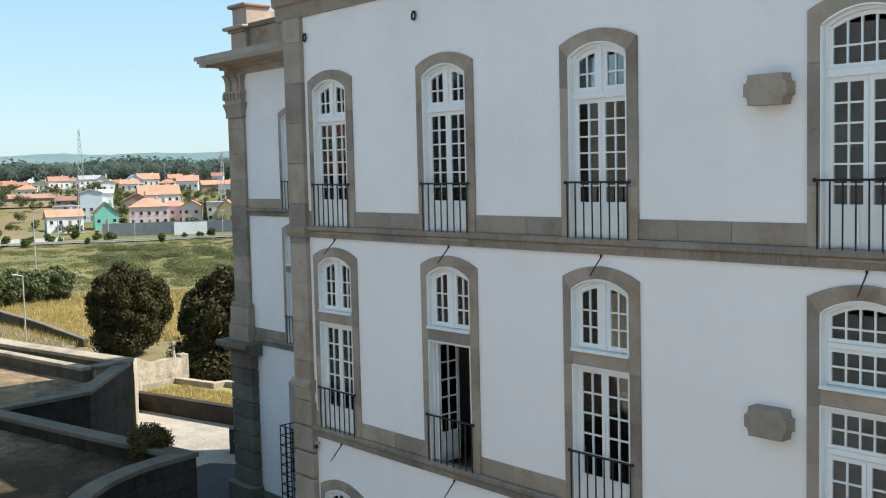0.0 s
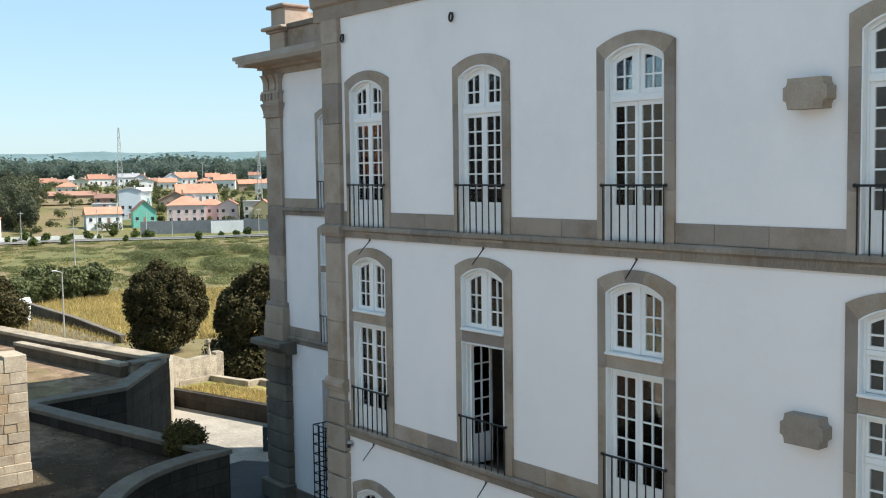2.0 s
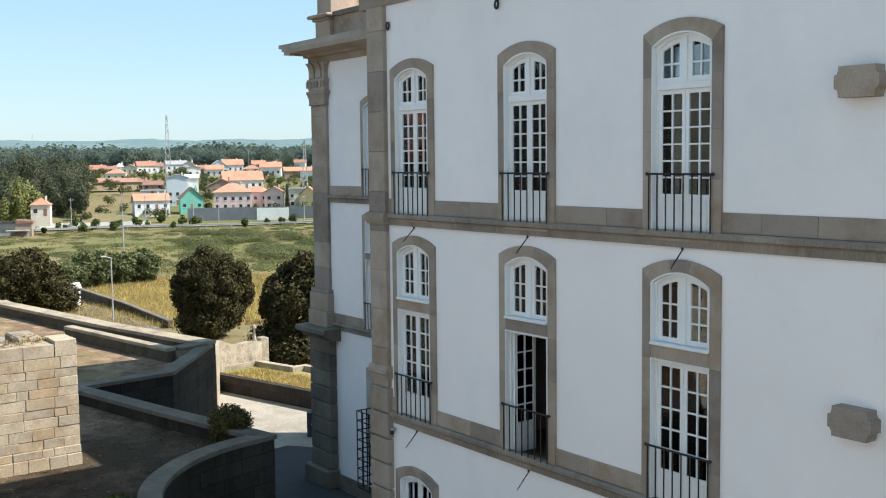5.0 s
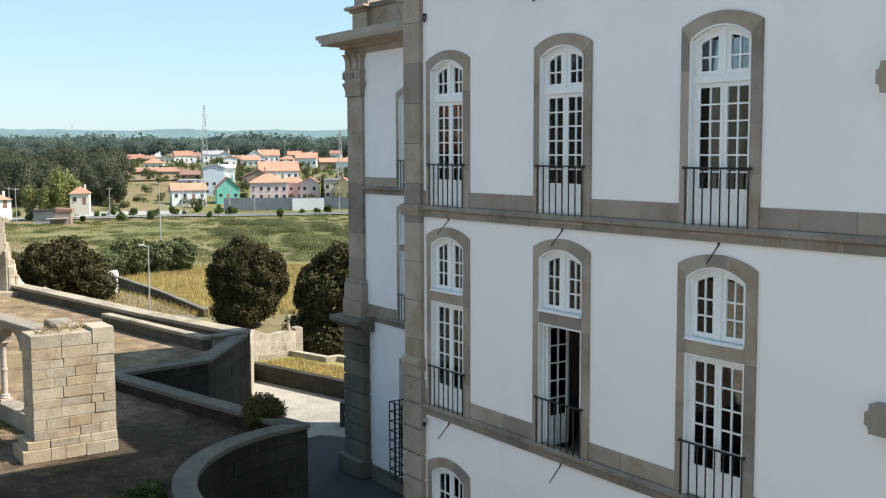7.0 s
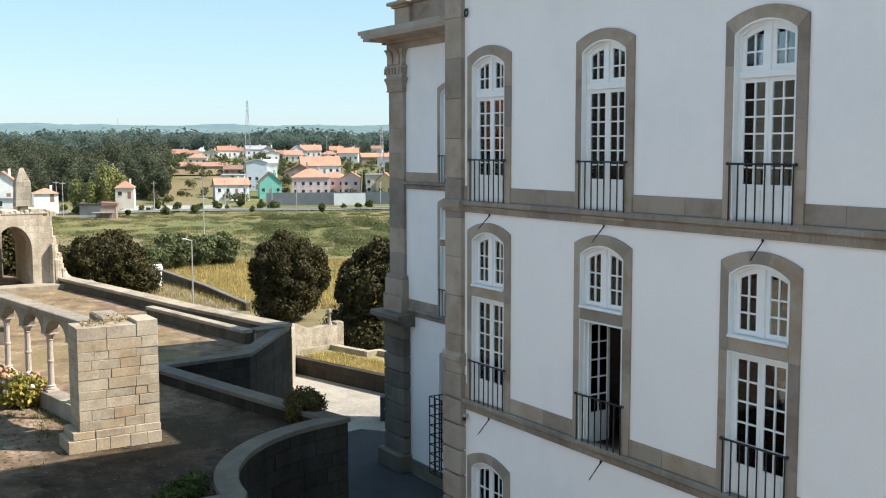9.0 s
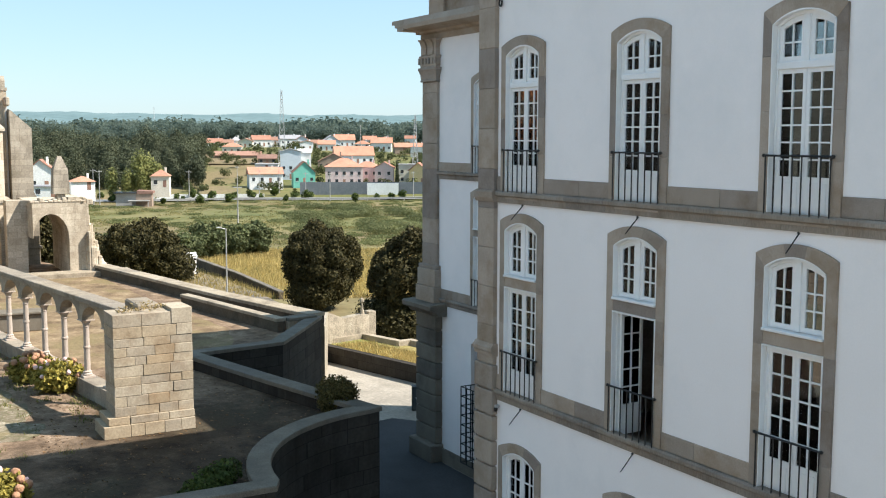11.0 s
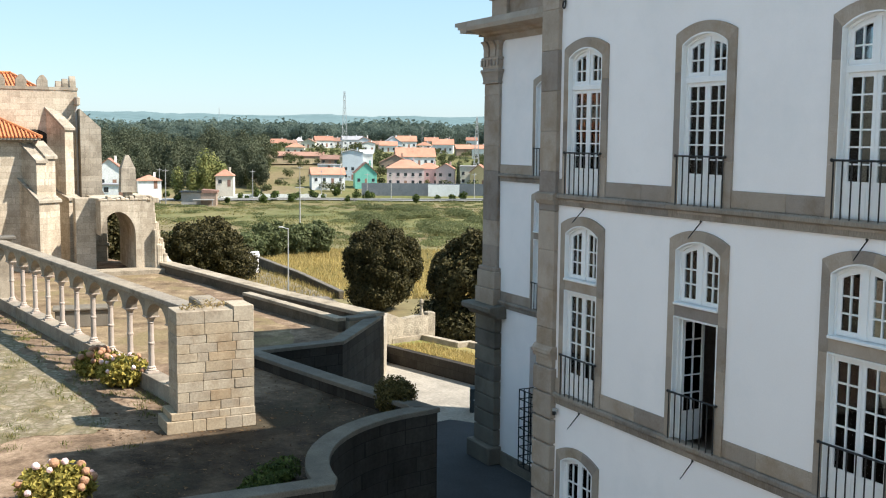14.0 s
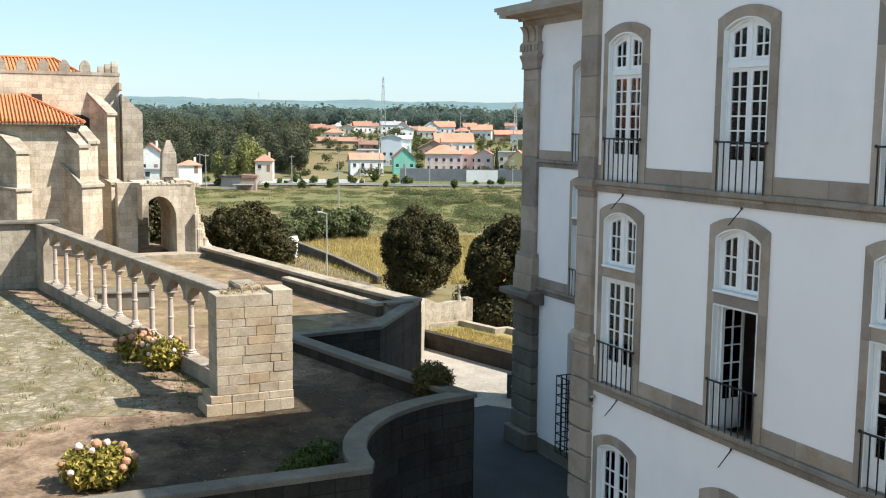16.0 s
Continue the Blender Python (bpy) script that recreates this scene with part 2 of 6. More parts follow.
def paint_shade(m, centre, near, away, dry):
    """Paints shade into a ground: dark near a point, lit dry earth beyond a ragged front."""
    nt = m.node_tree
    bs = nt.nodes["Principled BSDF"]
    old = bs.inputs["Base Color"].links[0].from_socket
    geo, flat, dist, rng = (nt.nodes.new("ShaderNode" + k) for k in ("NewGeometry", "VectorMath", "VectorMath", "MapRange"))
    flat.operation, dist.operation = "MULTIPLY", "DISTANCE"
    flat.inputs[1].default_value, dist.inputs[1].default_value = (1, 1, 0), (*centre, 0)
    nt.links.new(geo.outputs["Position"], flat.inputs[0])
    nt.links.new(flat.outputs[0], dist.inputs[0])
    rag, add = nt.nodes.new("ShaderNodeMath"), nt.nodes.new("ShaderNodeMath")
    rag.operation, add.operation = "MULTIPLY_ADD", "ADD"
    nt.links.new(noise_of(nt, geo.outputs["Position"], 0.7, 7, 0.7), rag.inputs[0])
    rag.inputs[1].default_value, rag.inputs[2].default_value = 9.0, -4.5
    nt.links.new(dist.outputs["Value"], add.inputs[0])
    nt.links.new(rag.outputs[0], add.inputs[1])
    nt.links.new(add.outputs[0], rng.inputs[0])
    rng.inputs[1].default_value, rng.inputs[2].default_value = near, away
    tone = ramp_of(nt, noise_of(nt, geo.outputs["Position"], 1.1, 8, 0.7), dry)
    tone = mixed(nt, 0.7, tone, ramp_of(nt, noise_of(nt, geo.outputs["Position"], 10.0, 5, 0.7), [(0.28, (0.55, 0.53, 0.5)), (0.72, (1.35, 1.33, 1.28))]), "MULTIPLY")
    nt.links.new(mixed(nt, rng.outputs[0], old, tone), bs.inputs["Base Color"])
    return m


def flagged(m, stone, joint):
    """Lays irregular worn slabs with mossy joints into a ground."""
    nt = m.node_tree
    bs = nt.nodes["Principled BSDF"]
    old = bs.inputs["Base Color"].links[0].from_socket
    geo = nt.nodes.new("ShaderNodeNewGeometry")
    cell, edge = nt.nodes.new("ShaderNodeTexVoronoi"), nt.nodes.new("ShaderNodeTexVoronoi")
    edge.feature = "DISTANCE_TO_EDGE"
    for v in (cell, edge):
        v.inputs["Scale"].default_value = 1.9
        nt.links.new(geo.outputs["Position"], v.inputs["Vector"])
    sep = nt.nodes.new("ShaderNodeSeparateColor")
    nt.links.new(cell.outputs["Color"], sep.inputs[0])
    col = mixed(nt, 0.9, old, ramp_of(nt, sep.outputs[0], stone), "MULTIPLY")
    lines = ramp_of(nt, edge.outputs["Distance"], [(0.02, (0.75, 0.75, 0.75)), (0.1, (0, 0, 0))])
    nt.links.new(mixed(nt, lines, col, joint), bs.inputs["Base Color"])
    return m


PAVING = ground_material("mossy worn paving", [(0.3, (0.125, 0.1, 0.068)), (0.5, (0.23, 0.196, 0.146)), (0.68, (0.37, 0.325, 0.265))], 2.8, (0.17, 0.14, 0.085), 0.9, 12.0)
flagged(PAVING, [(0.0, (0.78, 0.76, 0.7)), (0.6, (1.0, 1.0, 0.98)), (1.0, (1.35, 1.33, 1.28))], (0.13, 0.115, 0.062))
# Painted shade around the curved wall, reaching about as far as the building's shadow.
paint_shade(TERRACE, (-3.62, 0.42), 9.6, 13.0, [(0.34, (0.1, 0.068, 0.045)), (0.5, (0.2, 0.14, 0.095)), (0.68, (0.35, 0.26, 0.185))])
# Dry earth, with the sunlight on it put into a lighter colour.
SUNLIT_EARTH = ground_material("dry earth brightened for sunlight", [(0.32, (0.12, 0.083, 0.052)), (0.5, (0.21, 0.15, 0.094)), (0.68, (0.34, 0.26, 0.168))], 0.9, (0.2, 0.155, 0.085), 0.5, 10.0)
DRYGRASS = ground_material("tall dry grass", [(0.3, (0.18, 0.15, 0.06)), (0.5, (0.32, 0.26, 0.11)), (0.7, (0.4, 0.33, 0.15))], 0.3, (0.2, 0.2, 0.07), 0.15, 9.0)
# Blue-green base colour paints the haze over the far hills.
HILL = surface("hills tinted for haze", (0.105, 0.165, 0.17), (0.145, 0.21, 0.215), 0.004, 0.03, 1.0, 0.0)


# ---- mesh helpers ----
def link_mesh(name, bm, material, parent=None, label="", smooth=False):
    me = bpy.data.meshes.new(name)
    bmesh.ops.recalc_face_normals(bm, faces=bm.faces)
    bm.to_mesh(me)
    bm.free()
    if smooth:
        me.polygons.foreach_set("use_smooth", [True] * len(me.polygons))
    for mt in material if isinstance(material, (list, tuple)) else [material]:
        me.materials.append(mt)
    ob = new(name, me)
    ob.parent = parent
    if label:
        ob["label"] = label
    return ob


def part(name, bm, material, parent, label="", smooth=False):
    return link_mesh(name, bm, material, parent, label, smooth)


def share(name, me, parent, m, label=""):
    """One more object on a mesh that exists already."""
    ob = new(name, me)
    ob.parent = parent
    ob.matrix_basis = m
    if label:
        ob["label"] = label
    return ob


def thing(name, label, category, m=None, group="", kind=""):
    ob = new(name)
    ob.empty_display_size = 0.2
    if m is not None:
        ob.matrix_basis = m
    return tagged(ob, label, category, group, kind)


def box(bm, x0, x1, y0, y1, z0, z1, bevel=0.0):
    vs = [bm.verts.new(v) for v in ((x0, y0, z0), (x1, y0, z0), (x1, y1, z0), (x0, y1, z0), (x0, y0, z1), (x1, y0, z1), (x1, y1, z1), (x0, y1, z1))]
    fs = [bm.faces.new([vs[i] for i in q]) for q in ((3, 2, 1, 0), (4, 5, 6, 7), (0, 1, 5, 4), (1, 2, 6, 5), (2, 3, 7, 6), (3, 0, 4, 7))]
    if bevel:
        es = {e for f in fs for e in f.edges}
        bmesh.ops.bevel(bm, geom=list(es), offset=bevel, segments=1, affect="EDGES")
    return bm


def boxed(*dims, bevel=0.0):
    return box(bmesh.new(), *dims, bevel=bevel)


def prism(bm, pts, lo, hi, axis="y"):
    """The flat outline pts, pushed from lo to hi along an axis. For y the outline is (x, z), for x (y, z), for z (x, y)."""
    put = {"y": lambda a, b, h: (a, h, b), "x": lambda a, b, h: (h, a, b), "z": lambda a, b, h: (a, b, h)}[axis]
    low, high = [bm.verts.new(put(a, b, lo)) for a, b in pts], [bm.verts.new(put(a, b, hi)) for a, b in pts]
    bm.faces.new(low)
    bm.faces.new(high[::-1])
    for i in range(len(pts)):
        j = (i + 1) % len(pts)
        bm.faces.new((low[i], low[j], high[j], high[i]))
    return bm


def lathe(bm, profile, at=(0, 0, 0), n=14):
    """A turned form from (radius, height) pairs."""
    rings = []
    for r, z in profile:
        rings.append([bm.verts.new((at[0] + r * math.cos(6.28319 * i / n), at[1] + r * math.sin(6.28319 * i / n), at[2] + z)) for i in range(n)])
    for a, b in zip(rings, rings[1:]):
        for i in range(n):
            bm.faces.new((a[i], a[(i + 1) % n], b[(i + 1) % n], b[i]))
    bm.faces.new(rings[0][::-1])
    bm.faces.new(rings[-1])
    return bm


def rod(bm, a, b, r, n=6, r2=None):
    a, b = Vector(a), Vector(b)
    q = (b - a).to_track_quat("Z", "Y")
    ra = [bm.verts.new(a + q @ Vector((r * math.cos(6.28319 * i / n), r * math.sin(6.28319 * i / n), 0))) for i in range(n)]
    r2 = r if r2 is None else r2
    rb = [bm.verts.new(b + q @ Vector((r2 * math.cos(6.28319 * i / n), r2 * math.sin(6.28319 * i / n), 0))) for i in range(n)]
    for i in range(n):
        bm.faces.new((ra[i], ra[(i + 1) % n], rb[(i + 1) % n], rb[i]))
    bm.faces.new(ra[::-1])
    bm.faces.new(rb)
    return bm


def strip(pts, width):
    """Left and right edges of a band of that width along a line of plan points, mitred."""
    out = []
    for i, q in enumerate(pts):
        q = Vector(q)
        d0 = (q - Vector(pts[i - 1])).normalized() if i else None
        d1 = (Vector(pts[i + 1]) - q).normalized() if i < len(pts) - 1 else None
        d0, d1 = d0 or d1, d1 or d0
        n0, n1 = Vector((-d0.y, d0.x)), Vector((-d1.y, d1.x))
        n = (n0 + n1).normalized()
        out.append((q, n * (width / 2 / max(0.35, n.dot(n0)))))
    return out


def run_wall(bm, pts, width, z0, z1):
    """A wall along plan points; z0 and z1 are heights or functions of the point's number."""
    sec = []
    for i, (q, n) in enumerate(strip(pts, width)):
        lo, hi = (z0(i) if callable(z0) else z0), (z1(i) if callable(z1) else z1)
        sec.append([bm.verts.new(v) for v in ((*(q + n), lo), (*(q - n), lo), (*(q - n), hi), (*(q + n), hi))])
    for a, b in zip(sec, sec[1:]):
        for i in range(4):
            bm.faces.new((a[i], a[(i + 1) % 4], b[(i + 1) % 4], b[i]))
    bm.faces.new(sec[0][::-1])
    bm.faces.new(sec[-1])
    return bm


def leaf_mesh(name, lobes, count, size, material, parent=None, seed=1, stray=0.07, fill=0.35, tousle=0.5):
    """A crown of many small leaf clumps spread over and in round lobes (x, y, z, radius across, radius up)."""
    rng = np.random.default_rng(seed)
    lob = np.array(lobes, float)
    weight = lob[:, 3] ** 2
    pick = rng.choice(len(lob), count, p=weight / weight.sum())
    way = rng.normal(size=(count, 3))
    way /= np.linalg.norm(way, axis=1, keepdims=True)
    far = 1 - fill * rng.random(count) ** 1.5 + stray * rng.normal(size=count)
    c = lob[pick, :3] + way * far[:, None] * lob[pick][:, [3, 3, 4]]
    n = way + tousle * rng.normal(size=(count, 3))
    n /= np.linalg.norm(n, axis=1, keepdims=True)
    t = np.cross(n, rng.normal(size=(count, 3)))
    t /= np.linalg.norm(t, axis=1, keepdims=True)
    b = np.cross(n, t)
    s = size * (0.55 + 0.9 * rng.random((count, 1)))
    k = 0.35 * s * n
    vs = np.stack([c - t * s - k * 0.6, c - b * s * 0.6, c + t * s - k * 0.6, c + b * s * 0.6 + k * 0.3], 1).reshape(-1, 3)
    idx = np.arange(count * 4).reshape(-1, 4)
    fs = np.concatenate([idx[:, [0, 1, 2]], idx[:, [0, 2, 3]]])
    me = bpy.data.meshes.new(name)
    me.from_pydata(vs.tolist(), [], fs.tolist())
    me.materials.append(material)
    ob = new(name, me)
    ob.parent = parent
    return ob


# ---- the white building ----
S, HALF, INNER = 3.948, 0.845, 0.64  # window spacing, half outer and half inner width of a surround
UP, LOW, GROUND_ROW = 8.58, 3.88, -0.82  # sill heights of the three rows
COLS = [-0.845, 3.1, 7.05, 11.76, 16.5]
LANE = -2.3
X0, X1 = -2.57, 24.0  # the near block along x
TOP = 13.45  # foot of the cornice


def arc(half, spring, rise, n=14):
    """Points of a flat arch from left to right."""
    r = (half * half + rise * rise) / (2 * rise)
    a = math.asin(half / r)
    return [(r * math.sin(-a + 2 * a * i / n), spring + rise - r + r * math.cos(-a + 2 * a * i / n)) for i in range(n + 1)]


def wall_with_openings(bm, x0, x1, z0, z1, y0, y1, cols, sill, spring, rise, half):
    """One storey of wall, pierced by arched openings."""
    edge = x0
    for c in cols:
        box(bm, edge, c - half, y0, y1, z0, z1)
        if sill > z0:
            box(bm, c - half, c + half, y0, y1, z0, sill)
        pts = [(c + a, b) for a, b in arc(half, spring, rise)]
        prism(bm, pts + [(c + half, z1), (c - half, z1)], y0, y1)
        edge = c + half
    box(bm, edge, x1, y0, y1, z0, z1)


def surround(win, h_spring, rise, kind, material=GRANITE):
    """The stone frame of a window: jamb stones, arch, and a stone transom where there is one. Local zero is the sill's middle."""
    out, deep = -0.05, 0.3
    for side in (-1, 1):
        a, b = sorted((side * HALF, side * INNER))
        cuts = [0.0, 0.95, 1.75, 2.65, h_spring] if kind == "tall" else [0.0, 0.8, 1.7, 2.55, h_spring]
        for lo, hi in zip(cuts, cuts[1:]):
            part("jamb_stone", boxed(a, b, out, deep, lo + 0.0015, hi - 0.0015, bevel=0.003), material, win)
    o, i = arc(HALF, h_spring + 0.003, rise), arc(INNER, h_spring + 0.003 - 0.21, rise)
    for lo, hi in ((0, 5), (5, 9), (9, 14)):
        bm = bmesh.new()
        prism(bm, o[lo : hi + 1] + i[lo : hi + 1][::-1] if lo else o[lo : hi + 1] + i[lo : hi + 1][::-1], out - 0.004, deep)
        part("arch_stone", bm, material, win)
    if kind == "double":
        part("stone_transom", boxed(-INNER, INNER, out + 0.004, deep, 2.57, 2.80, bevel=0.006), material, win)
    part("sill_stone", boxed(-INNER, INNER, -0.06, deep, -0.09, 0.0, bevel=0.008), material, win)


_pane = {}


def pane_mesh(w, h):
    key = (round(w, 3), round(h, 3))
    if key not in _pane:
        bm = boxed(-w / 2, w / 2, -0.002, 0.002, 0, h)
        me = bpy.data.meshes.new("pane")
        bm.to_mesh(me)
        bm.free()
        me.materials.append(GLASS)
        _pane[key] = me
    return _pane[key]


def glazed_leaf(parent, x0, x1, z0, z1, y, nx, nz, panel=0.0, rail=0.07, name="casement", curve=None):
    """A glazed wooden leaf with glazing bars, panes of their own and a solid panel below. curve(x): the height of an arched head."""
    bm = bmesh.new()
    head = curve or (lambda x: z1)
    box(bm, x0, x0 + rail, y, y + 0.05, z0, head(x0 + rail / 2))
    box(bm, x1 - rail, x1, y, y + 0.05, z0, head(x1 - rail / 2))
    box(bm, x0 + rail, x1 - rail, y, y + 0.05, z0, z0 + rail + panel)
    if panel:
        box(bm, x0 + rail + 0.04, x1 - rail - 0.04, y - 0.012, y, z0 + 0.1, z0 + panel - 0.02, bevel=0.01)
    n = 6
    for i in range(n):
        a, b = x0 + rail + (x1 - x0 - 2 * rail) * i / n, x0 + rail + (x1 - x0 - 2 * rail) * (i + 1) / n
        prism(bm, [(a, head(a) - rail), (b, head(b) - rail), (b, head(b)), (a, head(a))], y, y + 0.05)
    gx0, gx1, gz0, gz1 = x0 + rail, x1 - rail, z0 + rail + panel, min(head(x0 + rail), head(x1 - rail)) - rail
    bar = 0.028
    for i in range(1, nx):
        c = gx0 + (gx1 - gx0) * i / nx
        box(bm, c - bar / 2, c + bar / 2, y + 0.004, y + 0.044, gz0, head(c) - rail)
    for k in range(1, nz):
        c = gz0 + (gz1 - gz0) * k / nz
        for i in range(nx):
            box(bm, gx0 + (gx1 - gx0) * i / nx + (bar / 2 if i else 0), gx0 + (gx1 - gx0) * (i + 1) / nx - (bar / 2 if i < nx - 1 else 0), y + 0.005, y + 0.043, c - bar / 2, c + bar / 2)
    leaf = part(name, bm, PAINT, parent)
    for i in range(nx):
        for k in range(nz):
            w, h = (gx1 - gx0) / nx, (gz1 - gz0) / nz
            tall = 0.05 if curve and k == nz - 1 else 0.0
            ob = share("pane", pane_mesh(w - 0.004, h + tall), leaf, pose(gx0 + w * (i + 0.5), y + 0.025, gz0 + h * k))
            ob.visible_shadow = False
    return leaf


def railing(win, half=0.665, top=1.03, y=-0.09):
    """A low iron balcony rail across the foot of a tall window."""
    rail = part("railing", rod(rod(bmesh.new(), (-half - 0.06, y, top), (half + 0.06, y, top), 0.02), (-half - 0.05, y, 0.03), (half + 0.05, y, 0.03), 0.02), IRON, win, "black wrought iron balcony rail")
    for x in (-half - 0.04, half + 0.04):
        part("stay", rod(bmesh.new(), (x, y, top), (x, -0.04, top), 0.014), IRON, rail)
        part("knob", lathe(bmesh.new(), [(0.01, -0.03), (0.03, -0.015), (0.03, 0.015), (0.01, 0.03)], (x, y, top), 8), IRON, rail)
        part("stay", rod(bmesh.new(), (x, y, 0.03), (x, -0.04, 0.03), 0.014), IRON, rail)
    bar = rod(bmesh.new(), (0, 0, 0.03), (0, 0, top), 0.014)
    me = bpy.data.meshes.new("bar")
    bar.to_mesh(me)
    bar.free()
    me.materials.append(IRON)
    for i in range(8):
        share("bar", me, rail, pose(-half + 2 * half * i / 7, y, 0))


def fixed_frame(win, h_top, rise, lo=0.0, flat=False):
    """The white outer frame that lines an opening."""
    bm, y, w = bmesh.new(), 0.04, 0.06
    box(bm, -INNER, -INNER + w, y, y + 0.09, lo, h_top)
    box(bm, INNER - w, INNER, y, y + 0.09, lo, h_top)
    lining = bmesh.new()
    front, t = -0.062, 0.022
    box(lining, -INNER, -INNER + t, front, y - 0.004, lo, h_top)
    box(lining, INNER - t, INNER, front, y - 0.004, lo, h_top)
    if flat:
        box(lining, -INNER + t, INNER - t, front, y - 0.004, h_top - t, h_top)
    else:
        pts = arc(INNER, h_top, rise)
        for (a, b), (c, d) in zip(pts, pts[1:]):
            prism(lining, [(a, b - t * 1.2), (c, d - t * 1.2), (c, d), (a, b)], front, y - 0.004)
    part("lining", lining, PAINT, win)
    if flat:
        box(bm, -INNER + w, INNER - w, y, y + 0.09, h_top - w, h_top)
    else:
        pts = arc(INNER, h_top, rise)
        for (a, b), (c, d) in zip(pts, pts[1:]):
            prism(bm, [(a, b - w * 1.3), (c, d - w * 1.3), (c, d), (a, b)], y - 0.002, y + 0.092)
    return part("window_frame", bm, PAINT, win)


def arch_head(spring, rise, drop):
    r = (INNER * INNER + rise * rise) / (2 * rise)
    return lambda x: spring + rise - r + math.sqrt(r * r - x * x) - drop


def upper_window(m, label, fan=False):
    """Tall window: glazed double door, white transom, arched light above, balcony rail."""
    win = thing("french_window", label, "window", m, "french windows of the white building")
    spring = 3.37
    surround(win, spring, 0.21, "tall")
    fixed_frame(win, spring - 0.21, 0.21)
    part("transom", boxed(-INNER + 0.06, INNER - 0.06, 0.02, 0.12, 2.43, 2.55, bevel=0.012), PAINT, win)
    w = INNER - 0.06
    for a, b in ((-w, -0.004), (0.004, w)):
        glazed_leaf(win, a, b, 0.0, 2.43, 0.065, 2, 6, panel=0.62, name="door_leaf")
    head = arch_head(spring - 0.21, 0.21, 0.08)
    if fan:
        glazed_leaf(win, -w, w, 2.55, 3.2, 0.065, 5, 2, rail=0.06, name="fanlight", curve=head)
    else:
        part("mullion", boxed(-0.05, 0.05, 0.03, 0.12, 2.55, head(0.0)), PAINT, win)
        for a, b in ((-w, -0.05), (0.05, w)):
            glazed_leaf(win, a, b, 2.55, 3.2, 0.065, 2, 2, rail=0.085, curve=head)
    railing(win)
    return win


def lower_window(m, label, opened=False, fan=False, rail=True):
    """Glazed double door below a stone transom, with an arched casement above it."""
    win = thing("french_window", label, "window", m, "french windows of the white building")
    spring = 4.09
    surround(win, spring, 0.21, "double")
    fixed_frame(win, 2.566, 0, flat=True)
    fixed_frame(win, spring - 0.21, 0.21, lo=2.804)
    part("sill", boxed(-INNER, INNER, -0.1, 0.12, 2.802, 2.85, bevel=0.01), PAINT, win, "white painted wooden sill")
    w = INNER - 0.06
    if fan:
        part("transom", boxed(-w, w, 0.05, 0.12, 1.86, 1.95, bevel=0.008), PAINT, win)
        glazed_leaf(win, -w, w, 1.955, 2.5, 0.065, 5, 2, rail=0.05, name="transom_light")
        for a, b in ((-w, -0.004), (0.004, w)):
            glazed_leaf(win, a, b, 0.0, 1.855, 0.065, 2, 4, panel=0.5, name="door_leaf")
    elif opened:
        for a, b, hinge, turn in ((-w, -0.004, -w, 92), (0.004, w, w, -96)):
            leaf = glazed_leaf(win, a, b, 0.0, 2.5, 0.065, 2, 5, panel=0.55, name="door_leaf")
            leaf.matrix_basis = pose(hinge, 0.11, 0, 0, 0, turn) @ pose(-hinge, -0.11, 0)
    else:
        for a, b in ((-w, -0.004), (0.004, w)):
            glazed_leaf(win, a, b, 0.0, 2.5, 0.065, 2, 5, panel=0.55, name="door_leaf")
    head = arch_head(spring - 0.21, 0.21, 0.08)
    if fan:
        glazed_leaf(win, -w, w, 2.86, 3.375, 0.065, 5, 2, rail=0.05, name="transom_light")
        part("transom", boxed(-w, w, 0.045, 0.12, 3.38, 3.46, bevel=0.008), PAINT, win)
        glazed_leaf(win, -w, w, 3.465, 4.0, 0.065, 5, 2, rail=0.05, name="fanlight", curve=head)
    else:
        part("mullion", boxed(-0.06, 0.06, 0.03, 0.12, 2.86, head(0.0)), PAINT, win)
        for a, b in ((-w, -0.06), (0.06, w)):
            glazed_leaf(win, a, b, 2.86, 4.0, 0.065, 2, 3, rail=0.085, curve=head)
    if rail:
        railing(win)
    return win


def building_wall(name, x0, x1, y0, y1, cols, base, top, label):
    w = thing(name, label, "wall", kind="structure")
    bm = bmesh.new()
    wall_with_openings(bm, x0, x1, UP - 0.3, top, y0, y1, cols, UP - 0.09, UP + 3.37 - 0.02, 0.19, HALF - 0.02)
    part("plaster", bm, PLASTER, w)
    bm = bmesh.new()
    wall_with_openings(bm, x0, x1, LOW - 0.3, UP - 0.3, y0, y1, cols, LOW - 0.09, LOW + 4.09 - 0.02, 0.19, HALF - 0.02)
    part("plaster", bm, PLASTER, w)
    bm = bmesh.new()
    wall_with_openings(bm, x0, x1, base, LOW - 0.3, y0, y1, cols, GROUND_ROW - 0.09, GROUND_ROW + 3.38, 0.19, HALF - 0.02)
    part("plaster", bm, PLASTER, w)
    return w


